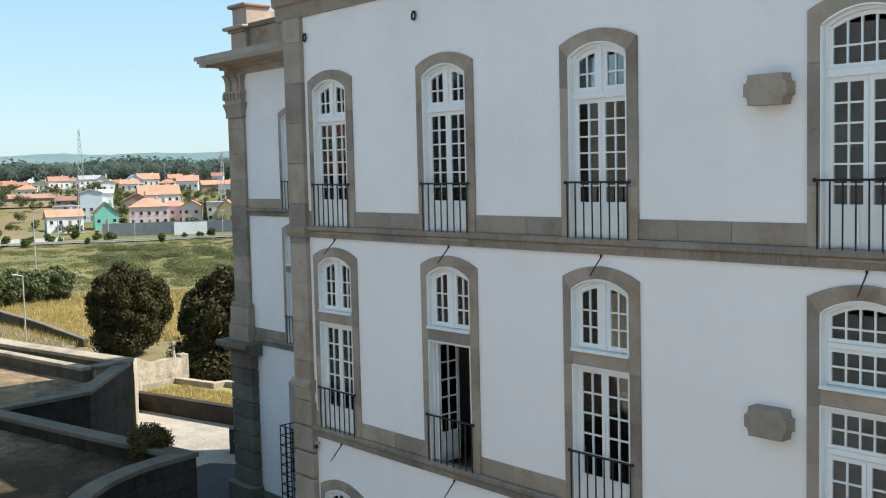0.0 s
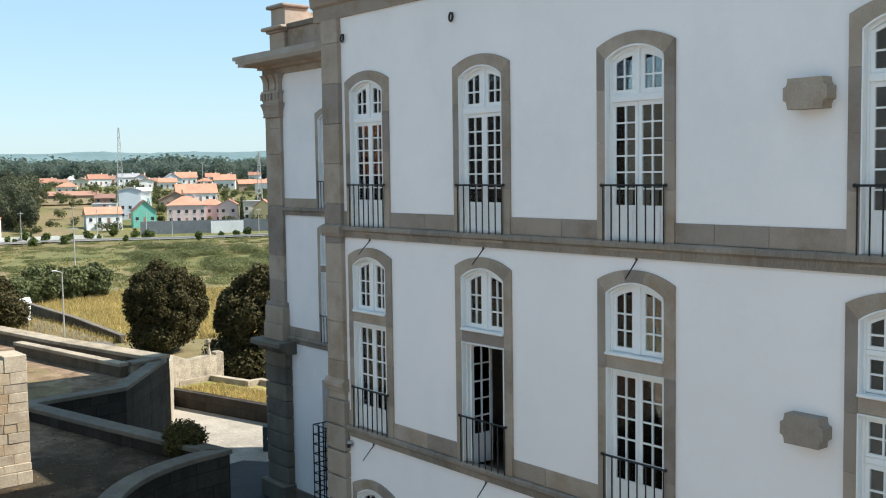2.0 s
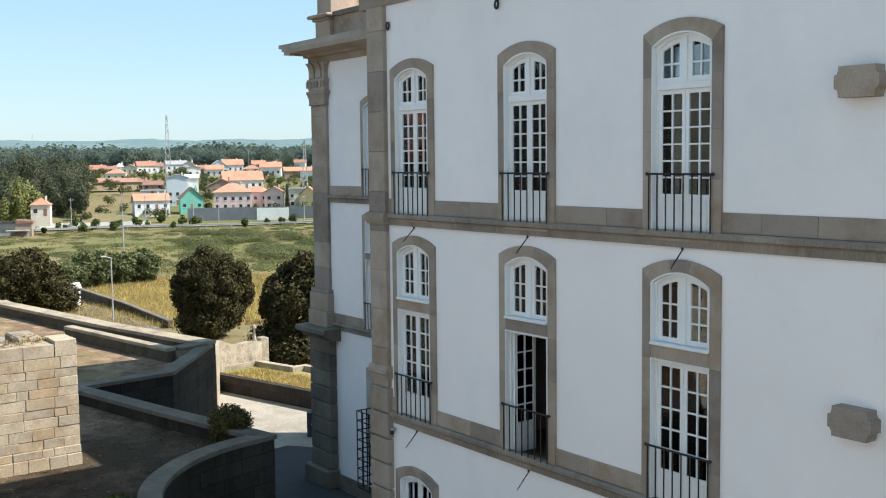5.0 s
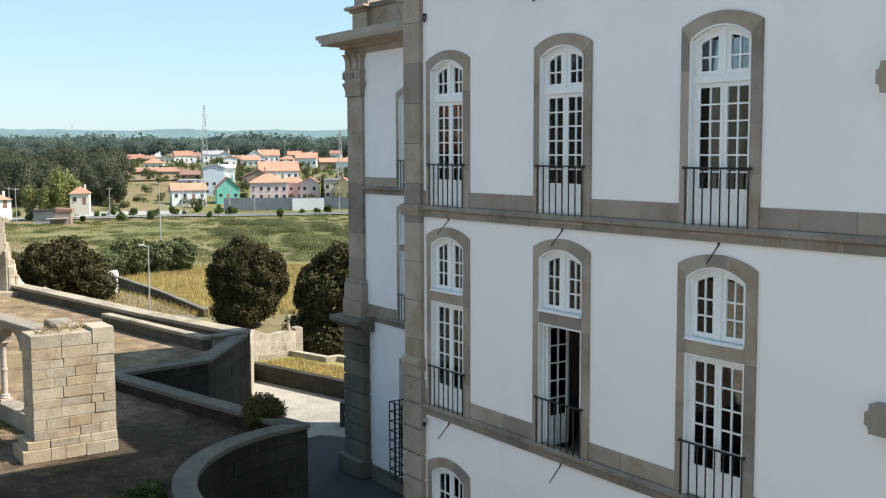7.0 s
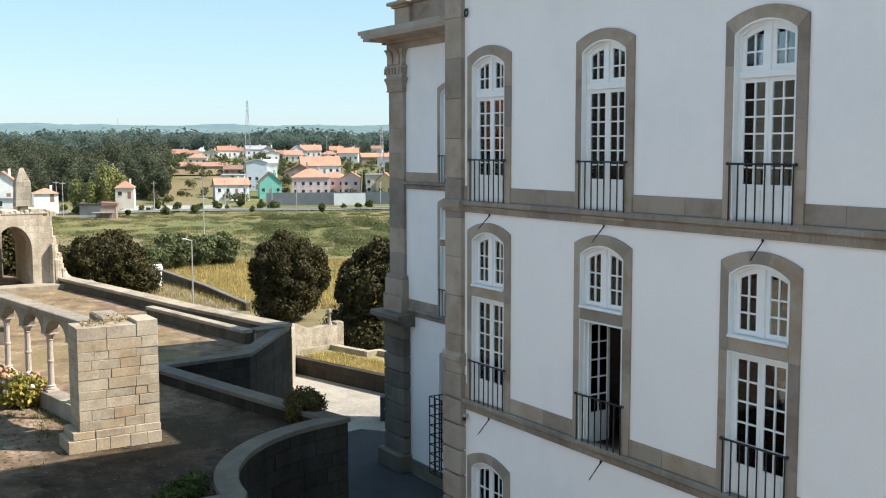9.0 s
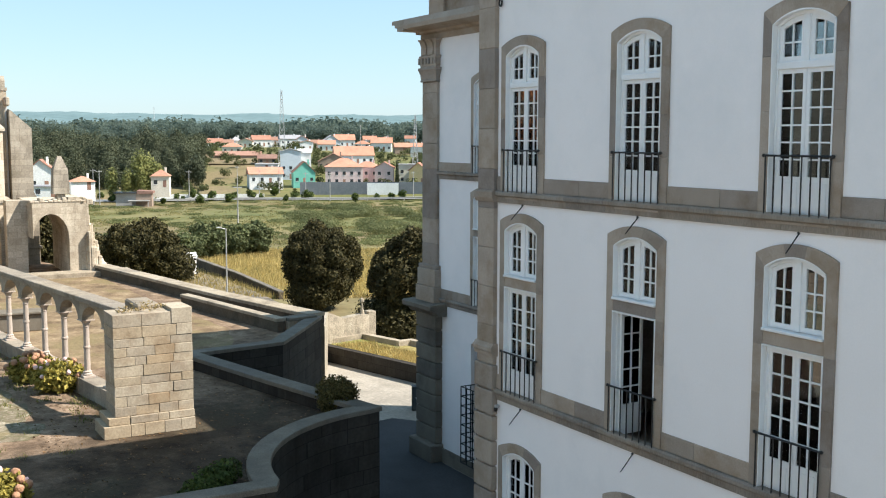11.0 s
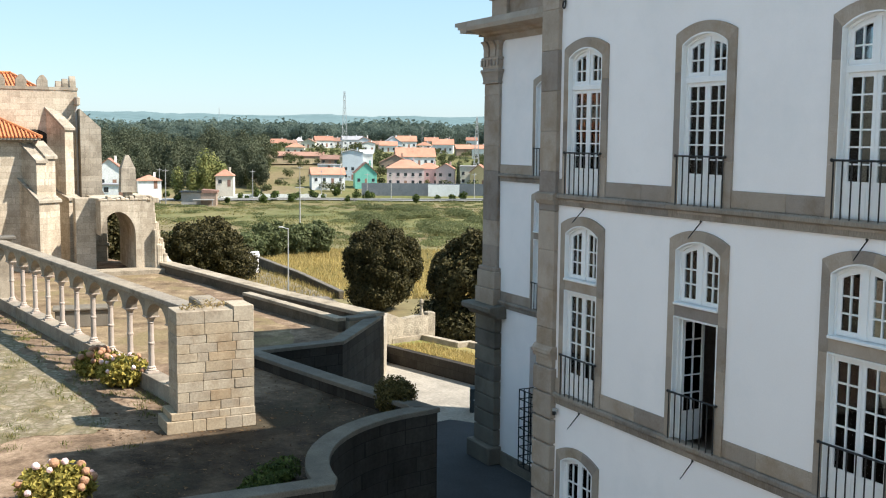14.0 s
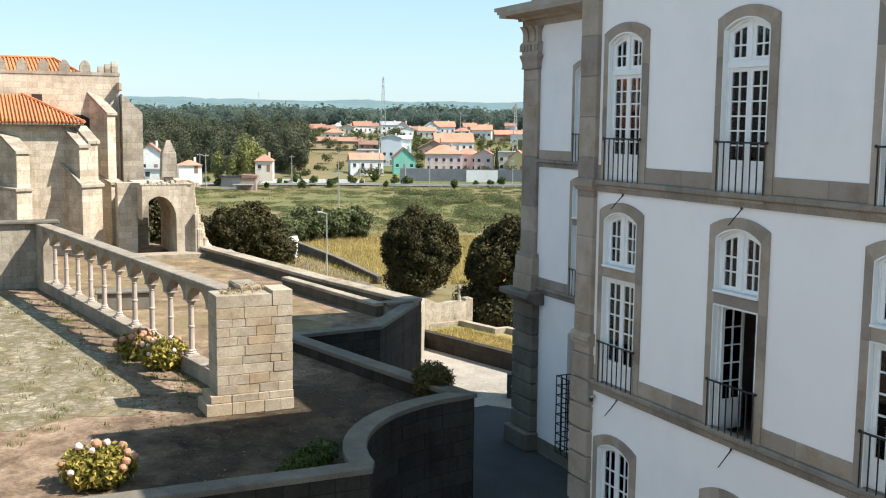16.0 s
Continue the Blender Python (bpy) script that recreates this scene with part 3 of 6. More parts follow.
def stone_band(parent, x0, x1, y, cols, sill):
    """The stone band between the windows of a storey and the moulded course under it, stone by stone."""
    rng = random.Random(int(sill * 10) + int(x0))
    gaps, edge = [], x0
    for c in cols:
        gaps.append((edge, c - HALF))
        edge = c + HALF
    gaps.append((edge, x1))
    for a, b in gaps:
        if b - a < 0.05:
            continue
        n = max(1, round((b - a) / 0.95))
        cuts = [a] + sorted(a + (b - a) * (i + rng.uniform(-0.25, 0.25)) / n for i in range(1, n)) + [b]
        for p, q in zip(cuts, cuts[1:]):
            part("band_stone", boxed(p + 0.003, q - 0.003, y - 0.03, y + 0.05, sill + 0.09, sill + 0.42, bevel=0.006), GRANITE, parent)
    x = x0
    while x < x1 - 0.01:
        q = min(x1, x + rng.uniform(1.0, 1.7))
        bm = bmesh.new()
        prof = [(y + 0.05, sill - 0.19), (y - 0.045, sill - 0.19), (y - 0.05, sill - 0.06), (y - 0.07, sill - 0.04), (y - 0.12, sill - 0.015), (y - 0.12, sill + 0.05), (y - 0.08, sill + 0.087), (y + 0.05, sill + 0.087)]
        prism(bm, prof, x + 0.003, q - 0.003, "x")
        part("course_stone", bm, COURSE_STONE, parent)
        x = q


def pilaster(name, x0, x1, y, z0, z1, out, label, rustic=2.0, mat=GRANITE):
    """A pilaster of single stones: rusticated below, a moulding, plain above."""
    p = thing(name, label, "pilaster", kind="structure")
    z, k = z0, 0
    while z < z1 - 0.05:
        h = 0.62 if z < rustic else 0.93
        hi = min(z1, z + h)
        e = 0.05 if z < rustic else 0.0
        gap = 0.022 if z < rustic else 0.004
        part("pilaster_stone", boxed(x0 - e, x1 + e, y - out - e, y + 0.02, z + gap, hi - gap, bevel=0.02 if z < rustic else 0.008), mat, p)
        z = hi
    part("pilaster_core", boxed(x0 + 0.03, x1 - 0.03, y - out + 0.03, y + 0.01, z0, z1), mat, p)
    return p


def moulding(bm, prof, x0, x1):
    return prism(bm, prof, x0, x1, "x")


# near block
main_wall = building_wall("wall_south", X0 + 0.1, X1, 0.0, 0.55, COLS, LANE, TOP, "white plastered facade wall with granite bands")
for sill in (UP, LOW):
    stone_band(main_wall, -1.87, X1, 0.0, COLS, sill)
bm = bmesh.new()
box(bm, X0 + 0.1, X0 + 0.65, 0.55, 26, LANE, TOP)
box(bm, X0 + 0.1, X1, 25.5, 26, LANE, 14.8)
box(bm, X1 - 0.4, X1, 0.55, 25.5, LANE, 14.8)
part("end_wall", bm, PLASTER, main_wall)
pilaster("pilaster_1", X0, -1.87, 0.0, LANE, TOP, 0.11, "tall granite corner pilaster with rusticated lower stones", rustic=4.1)
bm = bmesh.new()
prism(bm, [(0.02, 4.72), (-0.15, 4.72), (-0.17, 4.8), (-0.2, 4.84), (-0.2, 4.92), (-0.13, 5.02), (0.02, 5.02)], X0 - 0.05, -1.87 + 0.06, "x")
tagged(link_mesh("trim_1", bm, GRANITE), "moulded granite cap on the pilaster foot", "moulding", kind="structure")
bm = bmesh.new()
prism(bm, [(0.02, UP - 0.18), (-0.15, UP - 0.18), (-0.2, UP - 0.08), (-0.2, UP + 0.05), (-0.15, UP + 0.09), (0.02, UP + 0.09)], X0 - 0.03, -1.87 + 0.05, "x")
tagged(link_mesh("trim_2", bm, GRANITE), "granite string course on the pilaster", "moulding", kind="structure")
bm = bmesh.new()
prof = [(0.6, 13.45), (-0.05, 13.45), (-0.06, 13.75), (-0.14, 13.8), (-0.16, 14.0), (-0.5, 14.25), (-0.7, 14.3), (-0.72, 14.5), (-0.82, 14.72), (0.6, 14.85)]
prism(bm, prof, X0 - 0.4, X1, "x")
tagged(link_mesh("cornice_1", bm, GRANITE), "moulded granite eaves cornice", "cornice", kind="structure")
bm = bmesh.new()
vsx = [bm.verts.new(v) for v in ((X0 - 0.5, -0.75, 14.8), (X1, -0.75, 14.8), (X1, 26.3, 14.8), (X0 - 0.5, 26.3, 14.8), (X0 + 10, 12.8, 18.4), (X1 - 8, 12.8, 18.4))]
for f in ((3, 2, 1, 0), (0, 1, 5, 4), (1, 2, 5), (2, 3, 4, 5), (3, 0, 4)):
    bm.faces.new([vsx[i] for i in f])
ROOF_TILE = surface("orange clay roof tiles", (0.5, 0.17, 0.07), (0.64, 0.27, 0.12), 1.2, 12, 0.85, 0.5, 0.03, stain=(0.36, 0.15, 0.08), stain_scale=0.6, vary=0.15)
tagged(link_mesh("roof_1", bm, ROOF_TILE), "hipped clay tile roof of the white building", "roof", kind="structure")

# rooms behind the windows
for z0, z1, tag in ((LANE, LOW - 0.35, 1), (LOW - 0.3, UP - 0.4, 2), (UP - 0.3, 13.6, 3)):
    bm = bmesh.new()
    box(bm, X0 + 0.7, X1, 5.0, 5.2, z0, z1)
    box(bm, X0 + 0.66, X0 + 0.7, 0.55, 5.2, z0, z1)
    box(bm, X1 - 0.1, X1, 0.55, 5.0, z0, z1)
    for i in range(4):
        c = (COLS[i] + COLS[i + 1]) / 2
        box(bm, c - 0.1, c + 0.1, 0.56, 5.0, z0, z1)
    tagged(link_mesh(f"wall_room_{tag}", bm, ROOM), "dim brown wall of the room inside", "wall", kind="structure")
    tagged(link_mesh(f"floor_{tag}", boxed(X0 + 0.66, X1, 0.3, 5.1, z0 - 0.1, z0 + 0.22), ROOM_FLOOR), "dark wooden floor of the room inside", "floor", kind="structure")
    tagged(link_mesh(f"ceiling_{tag}", boxed(X0 + 0.66, X1, 0.56, 5.1, z1 - 0.06, z1), PLASTER), "white room ceiling", "ceiling", kind="structure")

for i, c in enumerate(COLS):
    upper_window(pose(c, 0, UP), "tall white glazed double door in a granite surround with iron rail", fan=i >= 3)
    lower_window(pose(c, 0, LOW), "open glazed double door in a granite surround with iron rail" if i == 1 else "white glazed double door below an arched light in granite", opened=i == 1, fan=i >= 3)


def ground_window(m):
    """Arched casement on the ground floor."""
    win = thing("arched_window", "white arched window in a granite surround at street level", "window", m, "street windows of the white building")
    spring = 3.4
    surround(win, spring, 0.21, "tall")
    fixed_frame(win, spring - 0.21, 0.21)
    w, head = INNER - 0.06, arch_head(spring - 0.21, 0.21, 0.08)
    for a, b in ((-w, -0.004), (0.004, w)):
        glazed_leaf(win, a, b, 0.0, 3.3, 0.065, 2, 7, panel=0.4, rail=0.08, curve=head)
    return win


for c in COLS[:4]:
    ground_window(pose(c, 0, GROUND_ROW))


def flag_holder(m):
    t = thing("flag_holder", "slanting black iron flagpole holder on the wall", "bracket", m, "flag holders over the windows")
    part("spike", rod(bmesh.new(), (0.0, 0.02, 0.0), (0.05, -0.34, -0.31), 0.013, 6, 0.01), IRON, t)
    part("socket", lathe(bmesh.new(), [(0.015, -0.02), (0.02, 0.0), (0.012, 0.02)], (0, -0.01, 0.0), 8), IRON, t)
    return t


holder = flag_holder(pose(COLS[0] + 0.03, -0.02, 8.37))
for c in COLS[1:4]:
    copy_thing(holder, pose(c + 0.03, -0.02, 8.37))
for c in COLS[:4]:
    copy_thing(holder, pose(c + 0.03, -0.02, 3.66))


def corbel(m):
    """A stone block let into the wall, with hollowed corners."""
    t = thing("stone_corbel", "granite corbel block with hollowed corners on the wall", "corbel", m, "corbels between the windows")
    pts = [(-0.33, -0.22), (0.33, -0.22), (0.34, -0.15), (0.36, -0.11), (0.415, -0.09), (0.415, 0.09), (0.36, 0.11), (0.34, 0.15), (0.33, 0.22), (-0.33, 0.22), (-0.34, 0.15), (-0.36, 0.11), (-0.415, 0.09), (-0.415, -0.09), (-0.36, -0.11), (-0.34, -0.15)]
    part("block", prism(bmesh.new(), [(a * 0.84, b) for a, b in pts], -0.24, 0.05), GRANITE, t)
    return t


block = corbel(pose(10.36, 0, 10.91))
copy_thing(block, pose(10.36, 0, 6.08))


def iron_ring(m):
    t = thing("iron_ring", "black iron ring hanging on the wall", "ring", m, "rings under the eaves")
    bm = bmesh.new()
    n = 14
    for i in range(n):
        a, b = 6.28319 * i / n, 6.28319 * (i + 1) / n
        rod(bm, (0.055 * math.cos(a), -0.05, 0.08 * math.sin(a)), (0.055 * math.cos(b), -0.05, 0.08 * math.sin(b)), 0.022, 5)
    part("loop", bm, IRON, t)
    part("pin", rod(bmesh.new(), (0, 0.02, 0.08), (0, -0.07, 0.08), 0.022), IRON, t)
    return t


ring = iron_ring(pose(-1.74, 0, 12.97))
copy_thing(ring, pose(2.245, 0, 12.97))

lamp = thing("security_camera", "small grey security camera on the pilaster corner", "camera", pose(-1.72, -0.02, 3.55))
part("housing", boxed(-0.035, 0.035, -0.12, 0.0, -0.04, 0.03, bevel=0.01), CONCRETE, lamp)
part("lens_cap", lathe(bmesh.new(), [(0.02, -0.1), (0.045, -0.08), (0.05, -0.02), (0.035, 0.0)], (0.0, -0.09, -0.035), 10), IRON, lamp, "black glass dome")

# ---- the wing set back beyond the corner ----
WY, WX = 6.0, -15.05
wing_cols = [-11.93]
wing_wall = building_wall("wall_wing", WX, X0 + 0.6, WY, WY + 0.55, wing_cols, LANE, 13.55, "white plastered wall of the set-back wing")
for sill in (UP, LOW):
    stone_band(wing_wall, WX, -10, WY, wing_cols, sill)
part("plinth", boxed(WX, X0 + 0.6, WY - 0.06, WY + 0.02, LANE, LANE + 0.55, bevel=0.01), GRANITE_DARK, wing_wall)
part("end_wall", boxed(WX - 1.0, WX - 0.45, WY + 0.3, 17.5, LANE, 13.6), PLASTER, wing_wall)
part("back_wall", boxed(WX - 0.45, X0 + 0.1, 17.1, 17.5, LANE, 14.2), PLASTER, wing_wall)
tagged(link_mesh("wall_wing_room", boxed(-14.5, -9.5, WY + 3.4, WY + 3.6, LANE, 13.5), ROOM), "dim brown wall of the room in the wing", "wall", kind="structure")
upper_window(pose(wing_cols[0], WY, UP), "tall white glazed double door in the wing wall")
lower_window(pose(wing_cols[0], WY, LOW), "white glazed double door below an arched light in the wing")
grille = thing("window_grille", "projecting black iron window grille at street level", "grille", pose(-11.68, WY, -1.6))
for x in (-0.78, -0.4, 0.0, 0.4, 0.78):
    part("upright", boxed(x - 0.015, x + 0.015, -0.6, -0.57, 0, 2.75), IRON, grille)
for y in (-0.4, -0.2):
    part("upright", boxed(-0.795, -0.765, y, y + 0.03, 0, 2.75), IRON, grille)
for k in range(9):
    z = 2.75 * k / 8
    part("crossbar", boxed(-0.79, 0.79, -0.6, -0.575, z - 0.015, z + 0.015), IRON, grille)
    part("side_bar", boxed(-0.79, -0.765, -0.58, 0.0, z - 0.015, z + 0.015), IRON, grille)
part("backing", boxed(-0.65, 0.65, -0.03, 0.02, 0.05, 2.7), surface("dark shutter", (0.02, 0.02, 0.022), (0.04, 0.04, 0.042), 2, 20, 0.6), grille)

PX0, PX1 = -16.15, -15.05  # corner pilaster of the wing
wp = pilaster("pilaster_2", PX0, PX1, WY + 0.05, 4.1, 11.95, 0.16, "granite corner pilaster of the wing", rustic=0)
wp2 = pilaster("pilaster_3", PX0 - 0.1, PX1 + 0.2, WY + 0.1, LANE + 0.7, 3.3, 0.35, "rusticated granite pier at the wing corner", rustic=9, mat=GRANITE_DARK)
part("pier_base", boxed(PX0 - 0.3, PX1 + 0.35, WY - 0.55, WY + 0.6, LANE, LANE + 0.7, bevel=0.05), GRANITE_DARK, wp2)
part("pier_side", boxed(PX0 - 0.05, PX0 + 0.8, WY + 0.1, WY + 1.2, LANE, 3.3), GRANITE_DARK, wp2)
for a, b, o in ((3.75, 4.35, 0.34), (4.35, 5.0, 0.28), (5.0, 5.15, 0.24)):
    part("base_stone", boxed(PX0 - o * 0.5 + 0.05, PX1 + o * 0.5, WY - o, WY + 0.9, a + 0.003, b - 0.003, bevel=0.02), GRANITE, wp)
part("side_stone", boxed(PX0 + 0.003, PX0 + 0.6, WY + 0.07, WY + 0.9, 4.1, 13.6), GRANITE, wp)


def tiers(rings):
    """A moulded block whose outline (height, projection) runs round the corner."""
    bm, last = bmesh.new(), None
    for z, o in rings:
        ring = [bm.verts.new(v) for v in ((PX0 - o * 0.2, WY - 0.16 - o * 0.4, z), (PX1 + o * 0.6, WY - 0.16 - o * 0.4, z), (PX1 + o * 0.6, WY + 0.8, z), (PX0 - o * 0.25, WY + 0.8, z))]
        if last:
            for i in range(4):
                bm.faces.new((last[i], last[(i + 1) % 4], ring[(i + 1) % 4], ring[i]))
        else:
            bm.faces.new(ring[::-1])
        last = ring
    bm.faces.new(last)
    return bm


for rings in (
    ((11.952, 0.03), (11.97, 0.08), (12.02, 0.08), (12.04, 0.02), (12.08, 0.04), (12.2, 0.08), (12.32, 0.18), (12.37, 0.23), (12.385, 0.27), (12.46, 0.27), (12.475, 0.2)),
    ((12.478, 0.07), (12.53, 0.07), (12.56, 0.11), (12.8, 0.12), (12.82, 0.17), (12.86, 0.21), (12.9, 0.21), (12.92, 0.12)),
    ((12.922, 0.03), (13.2, 0.03), (13.32, 0.07), (13.42, 0.16), (13.48, 0.28), (13.497, 0.3)),
):
    part("capital_stone", tiers(rings), GRANITE, wp)
for k in range(6):
    x = PX0 - 0.04 + (PX1 - PX0 + 0.12) * k / 5
    part("dentil", boxed(x - 0.045, x + 0.045, WY - 0.26, WY - 0.2, 12.6, 12.84, bevel=0.012), GRANITE, wp)
    y = WY - 0.2 + 0.9 * k / 5
    part("dentil", boxed(PX0 - 0.07, PX0 - 0.022, y - 0.045, y + 0.045, 12.6, 12.84, bevel=0.012), GRANITE, wp)
for x in (PX0 + 0.3, PX1 - 0.3):
    bm = bmesh.new()
    prism(bm, [(WY - 0.16, 12.95), (WY - 0.23, 12.95), (WY - 0.22, 13.2), (WY - 0.28, 13.38), (WY - 0.38, 13.49), (WY - 0.16, 13.49)], x - 0.16, x + 0.16, "x")
    part("console", bm, GRANITE, wp)
bm = bmesh.new()
prism(bm, [(WY + 0.3, 3.302), (WY - 0.38, 3.302), (WY - 0.45, 3.42), (WY - 0.66, 3.5), (WY - 0.72, 3.56), (WY - 0.72, 3.7), (WY - 0.66, 3.74), (WY + 0.3, 3.8)], PX0 - 0.5, PX1 + 0.6, "x")
tagged(link_mesh("trim_3", bm, GRANITE_DARK), "projecting granite ledge on the wing corner pier", "ledge", kind="structure")
bm = bmesh.new()
prof = [(WY + 0.5, 13.5), (WY - 0.05, 13.5), (WY - 0.08, 13.7), (WY - 0.2, 13.75), (WY - 0.24, 13.82), (WY - 0.85, 13.9), (WY - 0.87, 14.05), (WY - 0.8, 14.26), (WY + 0.5, 14.4)]
prism(bm, prof, PX0 - 0.1, X0 + 0.6, "x")
for a, b, c, d in ((13.5, 13.72, 0.12, 0.12), (13.72, 13.84, 0.25, 0.26), (13.84, 13.98, 0.62, 0.86), (13.98, 14.12, 0.8, 0.86), (14.12, 14.26, 1.15, 0.8)):
    box(bm, PX0 - c, PX0 - 0.104, WY - d, 17.7, a + 0.002, b - 0.002)
tagged(link_mesh("cornice_2", bm, GRANITE), "deep moulded granite cornice of the wing", "cornice", kind="structure")
par = thing("parapet_wall", "grey granite roof parapet with corner pedestal", "parapet", kind="structure")
part("dado", boxed(PX1 - 2.0, X0 + 0.6, WY + 1.45, WY + 1.85, 14.2, 15.45), GRANITE, par, "grey granite dado")
part("parapet_coping", boxed(PX1 - 1.95, X0 + 0.6, WY + 1.36, WY + 1.94, 15.45, 15.65, bevel=0.03), COPING, par)
for nm, o, z0, z1, bev in (("pedestal_base", 0.1, 14.2, 14.62, 0.05), ("pedestal", 0.0, 14.62, 15.36, 0.02), ("pedestal_cap", 0.1, 15.36, 15.46, 0.03), ("pedestal_cap", 0.26, 15.46, 15.6, 0.05), ("upper_block", -0.06, 15.6, 16.3, 0.02), ("upper_cap", 0.1, 16.3, 16.45, 0.05)):
    part(nm, boxed(PX0 - 2.05 - o, PX1 - 2.0 + o * 0.6, WY + 1.3 - o, WY + 2.45, z0, z1, bevel=bev), GRANITE, par)
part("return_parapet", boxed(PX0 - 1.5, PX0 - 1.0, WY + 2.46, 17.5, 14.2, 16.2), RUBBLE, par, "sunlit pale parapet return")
tagged(link_mesh("roof_2", boxed(PX0, X0 + 0.6, WY + 0.5, 17.6, 14.15, 14.3), ROOF_TILE), "tiled roof of the wing", "roof", kind="structure")


# ---- ground ----
def ground_height(x, y):
    r = math.hypot(x - EYE[0], y - EYE[1])
    knots = [(0, -2.3), (72, -2.3), (110, -3.4), (200, -7.0), (330, -10.6), (372, -10.8), (410, -8.3), (470, -2.6), (600, 3.6), (760, 6.0), (1400, 8.0), (5000, 20.0)]
    for (a, za), (b, zb) in zip(knots, knots[1:]):
        if r <= b:
            break
    s = (r - a) / (b - a)
    z = za + (zb - za) * min(1.0, s)
    if r > 80:
        z += 0.5 * min(1, (r - 80) / 60) * noise.noise((x * 0.02, y * 0.02, 0))
    return z - (0.02 if r < 72 else 0.0)


me = bpy.data.meshes.new("ground")
vs, fs = [(EYE[0], EYE[1], -2.32)], []
radii = [6, 12, 20, 30, 40, 50, 60, 72, 85, 100, 115, 130, 150, 175, 200, 230, 260, 295, 330, 350, 372, 390, 410, 440, 470, 530, 600, 680, 760, 950, 1400, 2200, 3300, 4600]
N = 144
for r in radii:
    for k in range(N):
        x, y = EYE[0] + r * math.cos(6.283185 * k / N), EYE[1] + r * math.sin(6.283185 * k / N)
        vs.append((x, y, ground_height(x, y)))
for k in range(N):
    fs.append((0, 1 + k, 1 + (k + 1) % N))
for i in range(len(radii) - 1):
    for k in range(N):
        a, b = 1 + i * N + k, 1 + i * N + (k + 1) % N
        fs.append((a, a + N, b + N, b))
me.from_pydata(vs, [], fs)
me.materials.append(FIELD)
tagged(new("ground", me), "rolling green and yellow meadow with scrub", "ground", kind="structure")


def sheet(name, pts, z, material, label, category="ground", thick=0.05):
    return tagged(link_mesh(name, prism(bmesh.new(), pts, z - thick, z, "z"), material), label, category, kind="structure")


# The unseen reach to the south and east is added to bounce light.
sheet("pavement", [(60, -60), (60, 6), (-16, 6.2), (-16, 30), (-38, 30), (-36, 12), (-34, 9), (-30, 2), (-3, -60)], LANE + 0.01, COBBLE, "lane of pale worn cobbles", "lane", 0.04)
# Shade between the buildings, laid over the cobbles as a dark sheet.
sheet("road_court", [(26, -11), (26, 5.9), (-14.5, 5.9), (-16.8, 6.4), (-19.6, 8.4), (-21.2, 7.2), (-20.5, 3), (-3, -12)], LANE + 0.02, SHADED_LANE, "lane between the walls, shade painted dark", "road", 0.01)

# ---- the terrace ----
ZT, ZP = 1.35, 1.85
AC, AR = (-3.6, 0.52), 5.25  # the hollow curve of the terrace edge
curve = [(AC[0] + AR * math.cos(a), AC[1] + AR * math.sin(a)) for a in [math.pi + math.pi / 2 * i / 16 for i in range(17)]]
terrace = thing("terrace_ground", "raised terrace of dry earth with shade painted in", "terrace", kind="structure")
inner_edge = [(-4.0, -60), (-4.0, -5.2)] + [(AC[0] + (AR + 0.35) * math.cos(a), AC[1] + (AR + 0.35) * math.sin(a)) for a in [math.pi * 1.5 - math.pi / 2 * i / 16 for i in range(1, 17)]] + [(-9.3, 0.0), (-19.8, -2.2), (-20.3, 1.5), (-25.1, 5.1), (-28.6, 6.2), (-44.7, 2.2), (-75, -6), (-75, -60)]
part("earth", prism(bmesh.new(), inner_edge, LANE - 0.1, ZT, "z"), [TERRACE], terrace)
edge = [(-12.1 - 0.4 * k + 0.25 * noise.noise((k * 0.9, 0.5, 0)), -8.2 - 0.045 * k - 0.9 * max(0, 4 - k) / 4 + 0.75 * noise.noise((k * 0.33, 3.5, 0)) + 0.3 * noise.noise((k * 1.1, 7.5, 0))) for k in range(66)]
side = [(-12.2 + 0.7 * noise.noise((k * 0.5, 9.5, 0)), -30 + 0.5 * k) for k in range(41)]
tagged(link_mesh("paving", prism(bmesh.new(), edge + [(-38.5, -12.6), (-38.5, -30)] + side, ZT - 0.05, ZT + 0.008, "z"), PAVING), "worn mossy paving of the old cloister", "paving", kind="structure")
inner = [(-20.6 - 0.45 * k, -5.9 - 0.075 * k) for k in range(37)]
outer = [(-36.0 + 0.45 * k, 0.9 + 0.03 * k - 0.16 * max(0, k - 22) + 0.25 * noise.noise((k * 0.4, 6.5, 0))) for k in range(34)]
near = [(-20.9 + 0.5 * noise.noise((k * 0.7, 5.5, 0)), -0.9 - 0.5 * k) for k in range(9)]
# Lighter sheet on the sunlit ground, stopping short of the pier's shade.
tagged(link_mesh("cloister_earth", prism(bmesh.new(), inner + [(-48, -8.6), (-48, 0.5)] + outer + near, ZT - 0.05, ZT + 0.005, "z"), SUNLIT_EARTH), "dry earth beyond the arcade in a sunlit tone", "earth", kind="structure")
rl = np.random.default_rng(17)
vs, fs = [], []
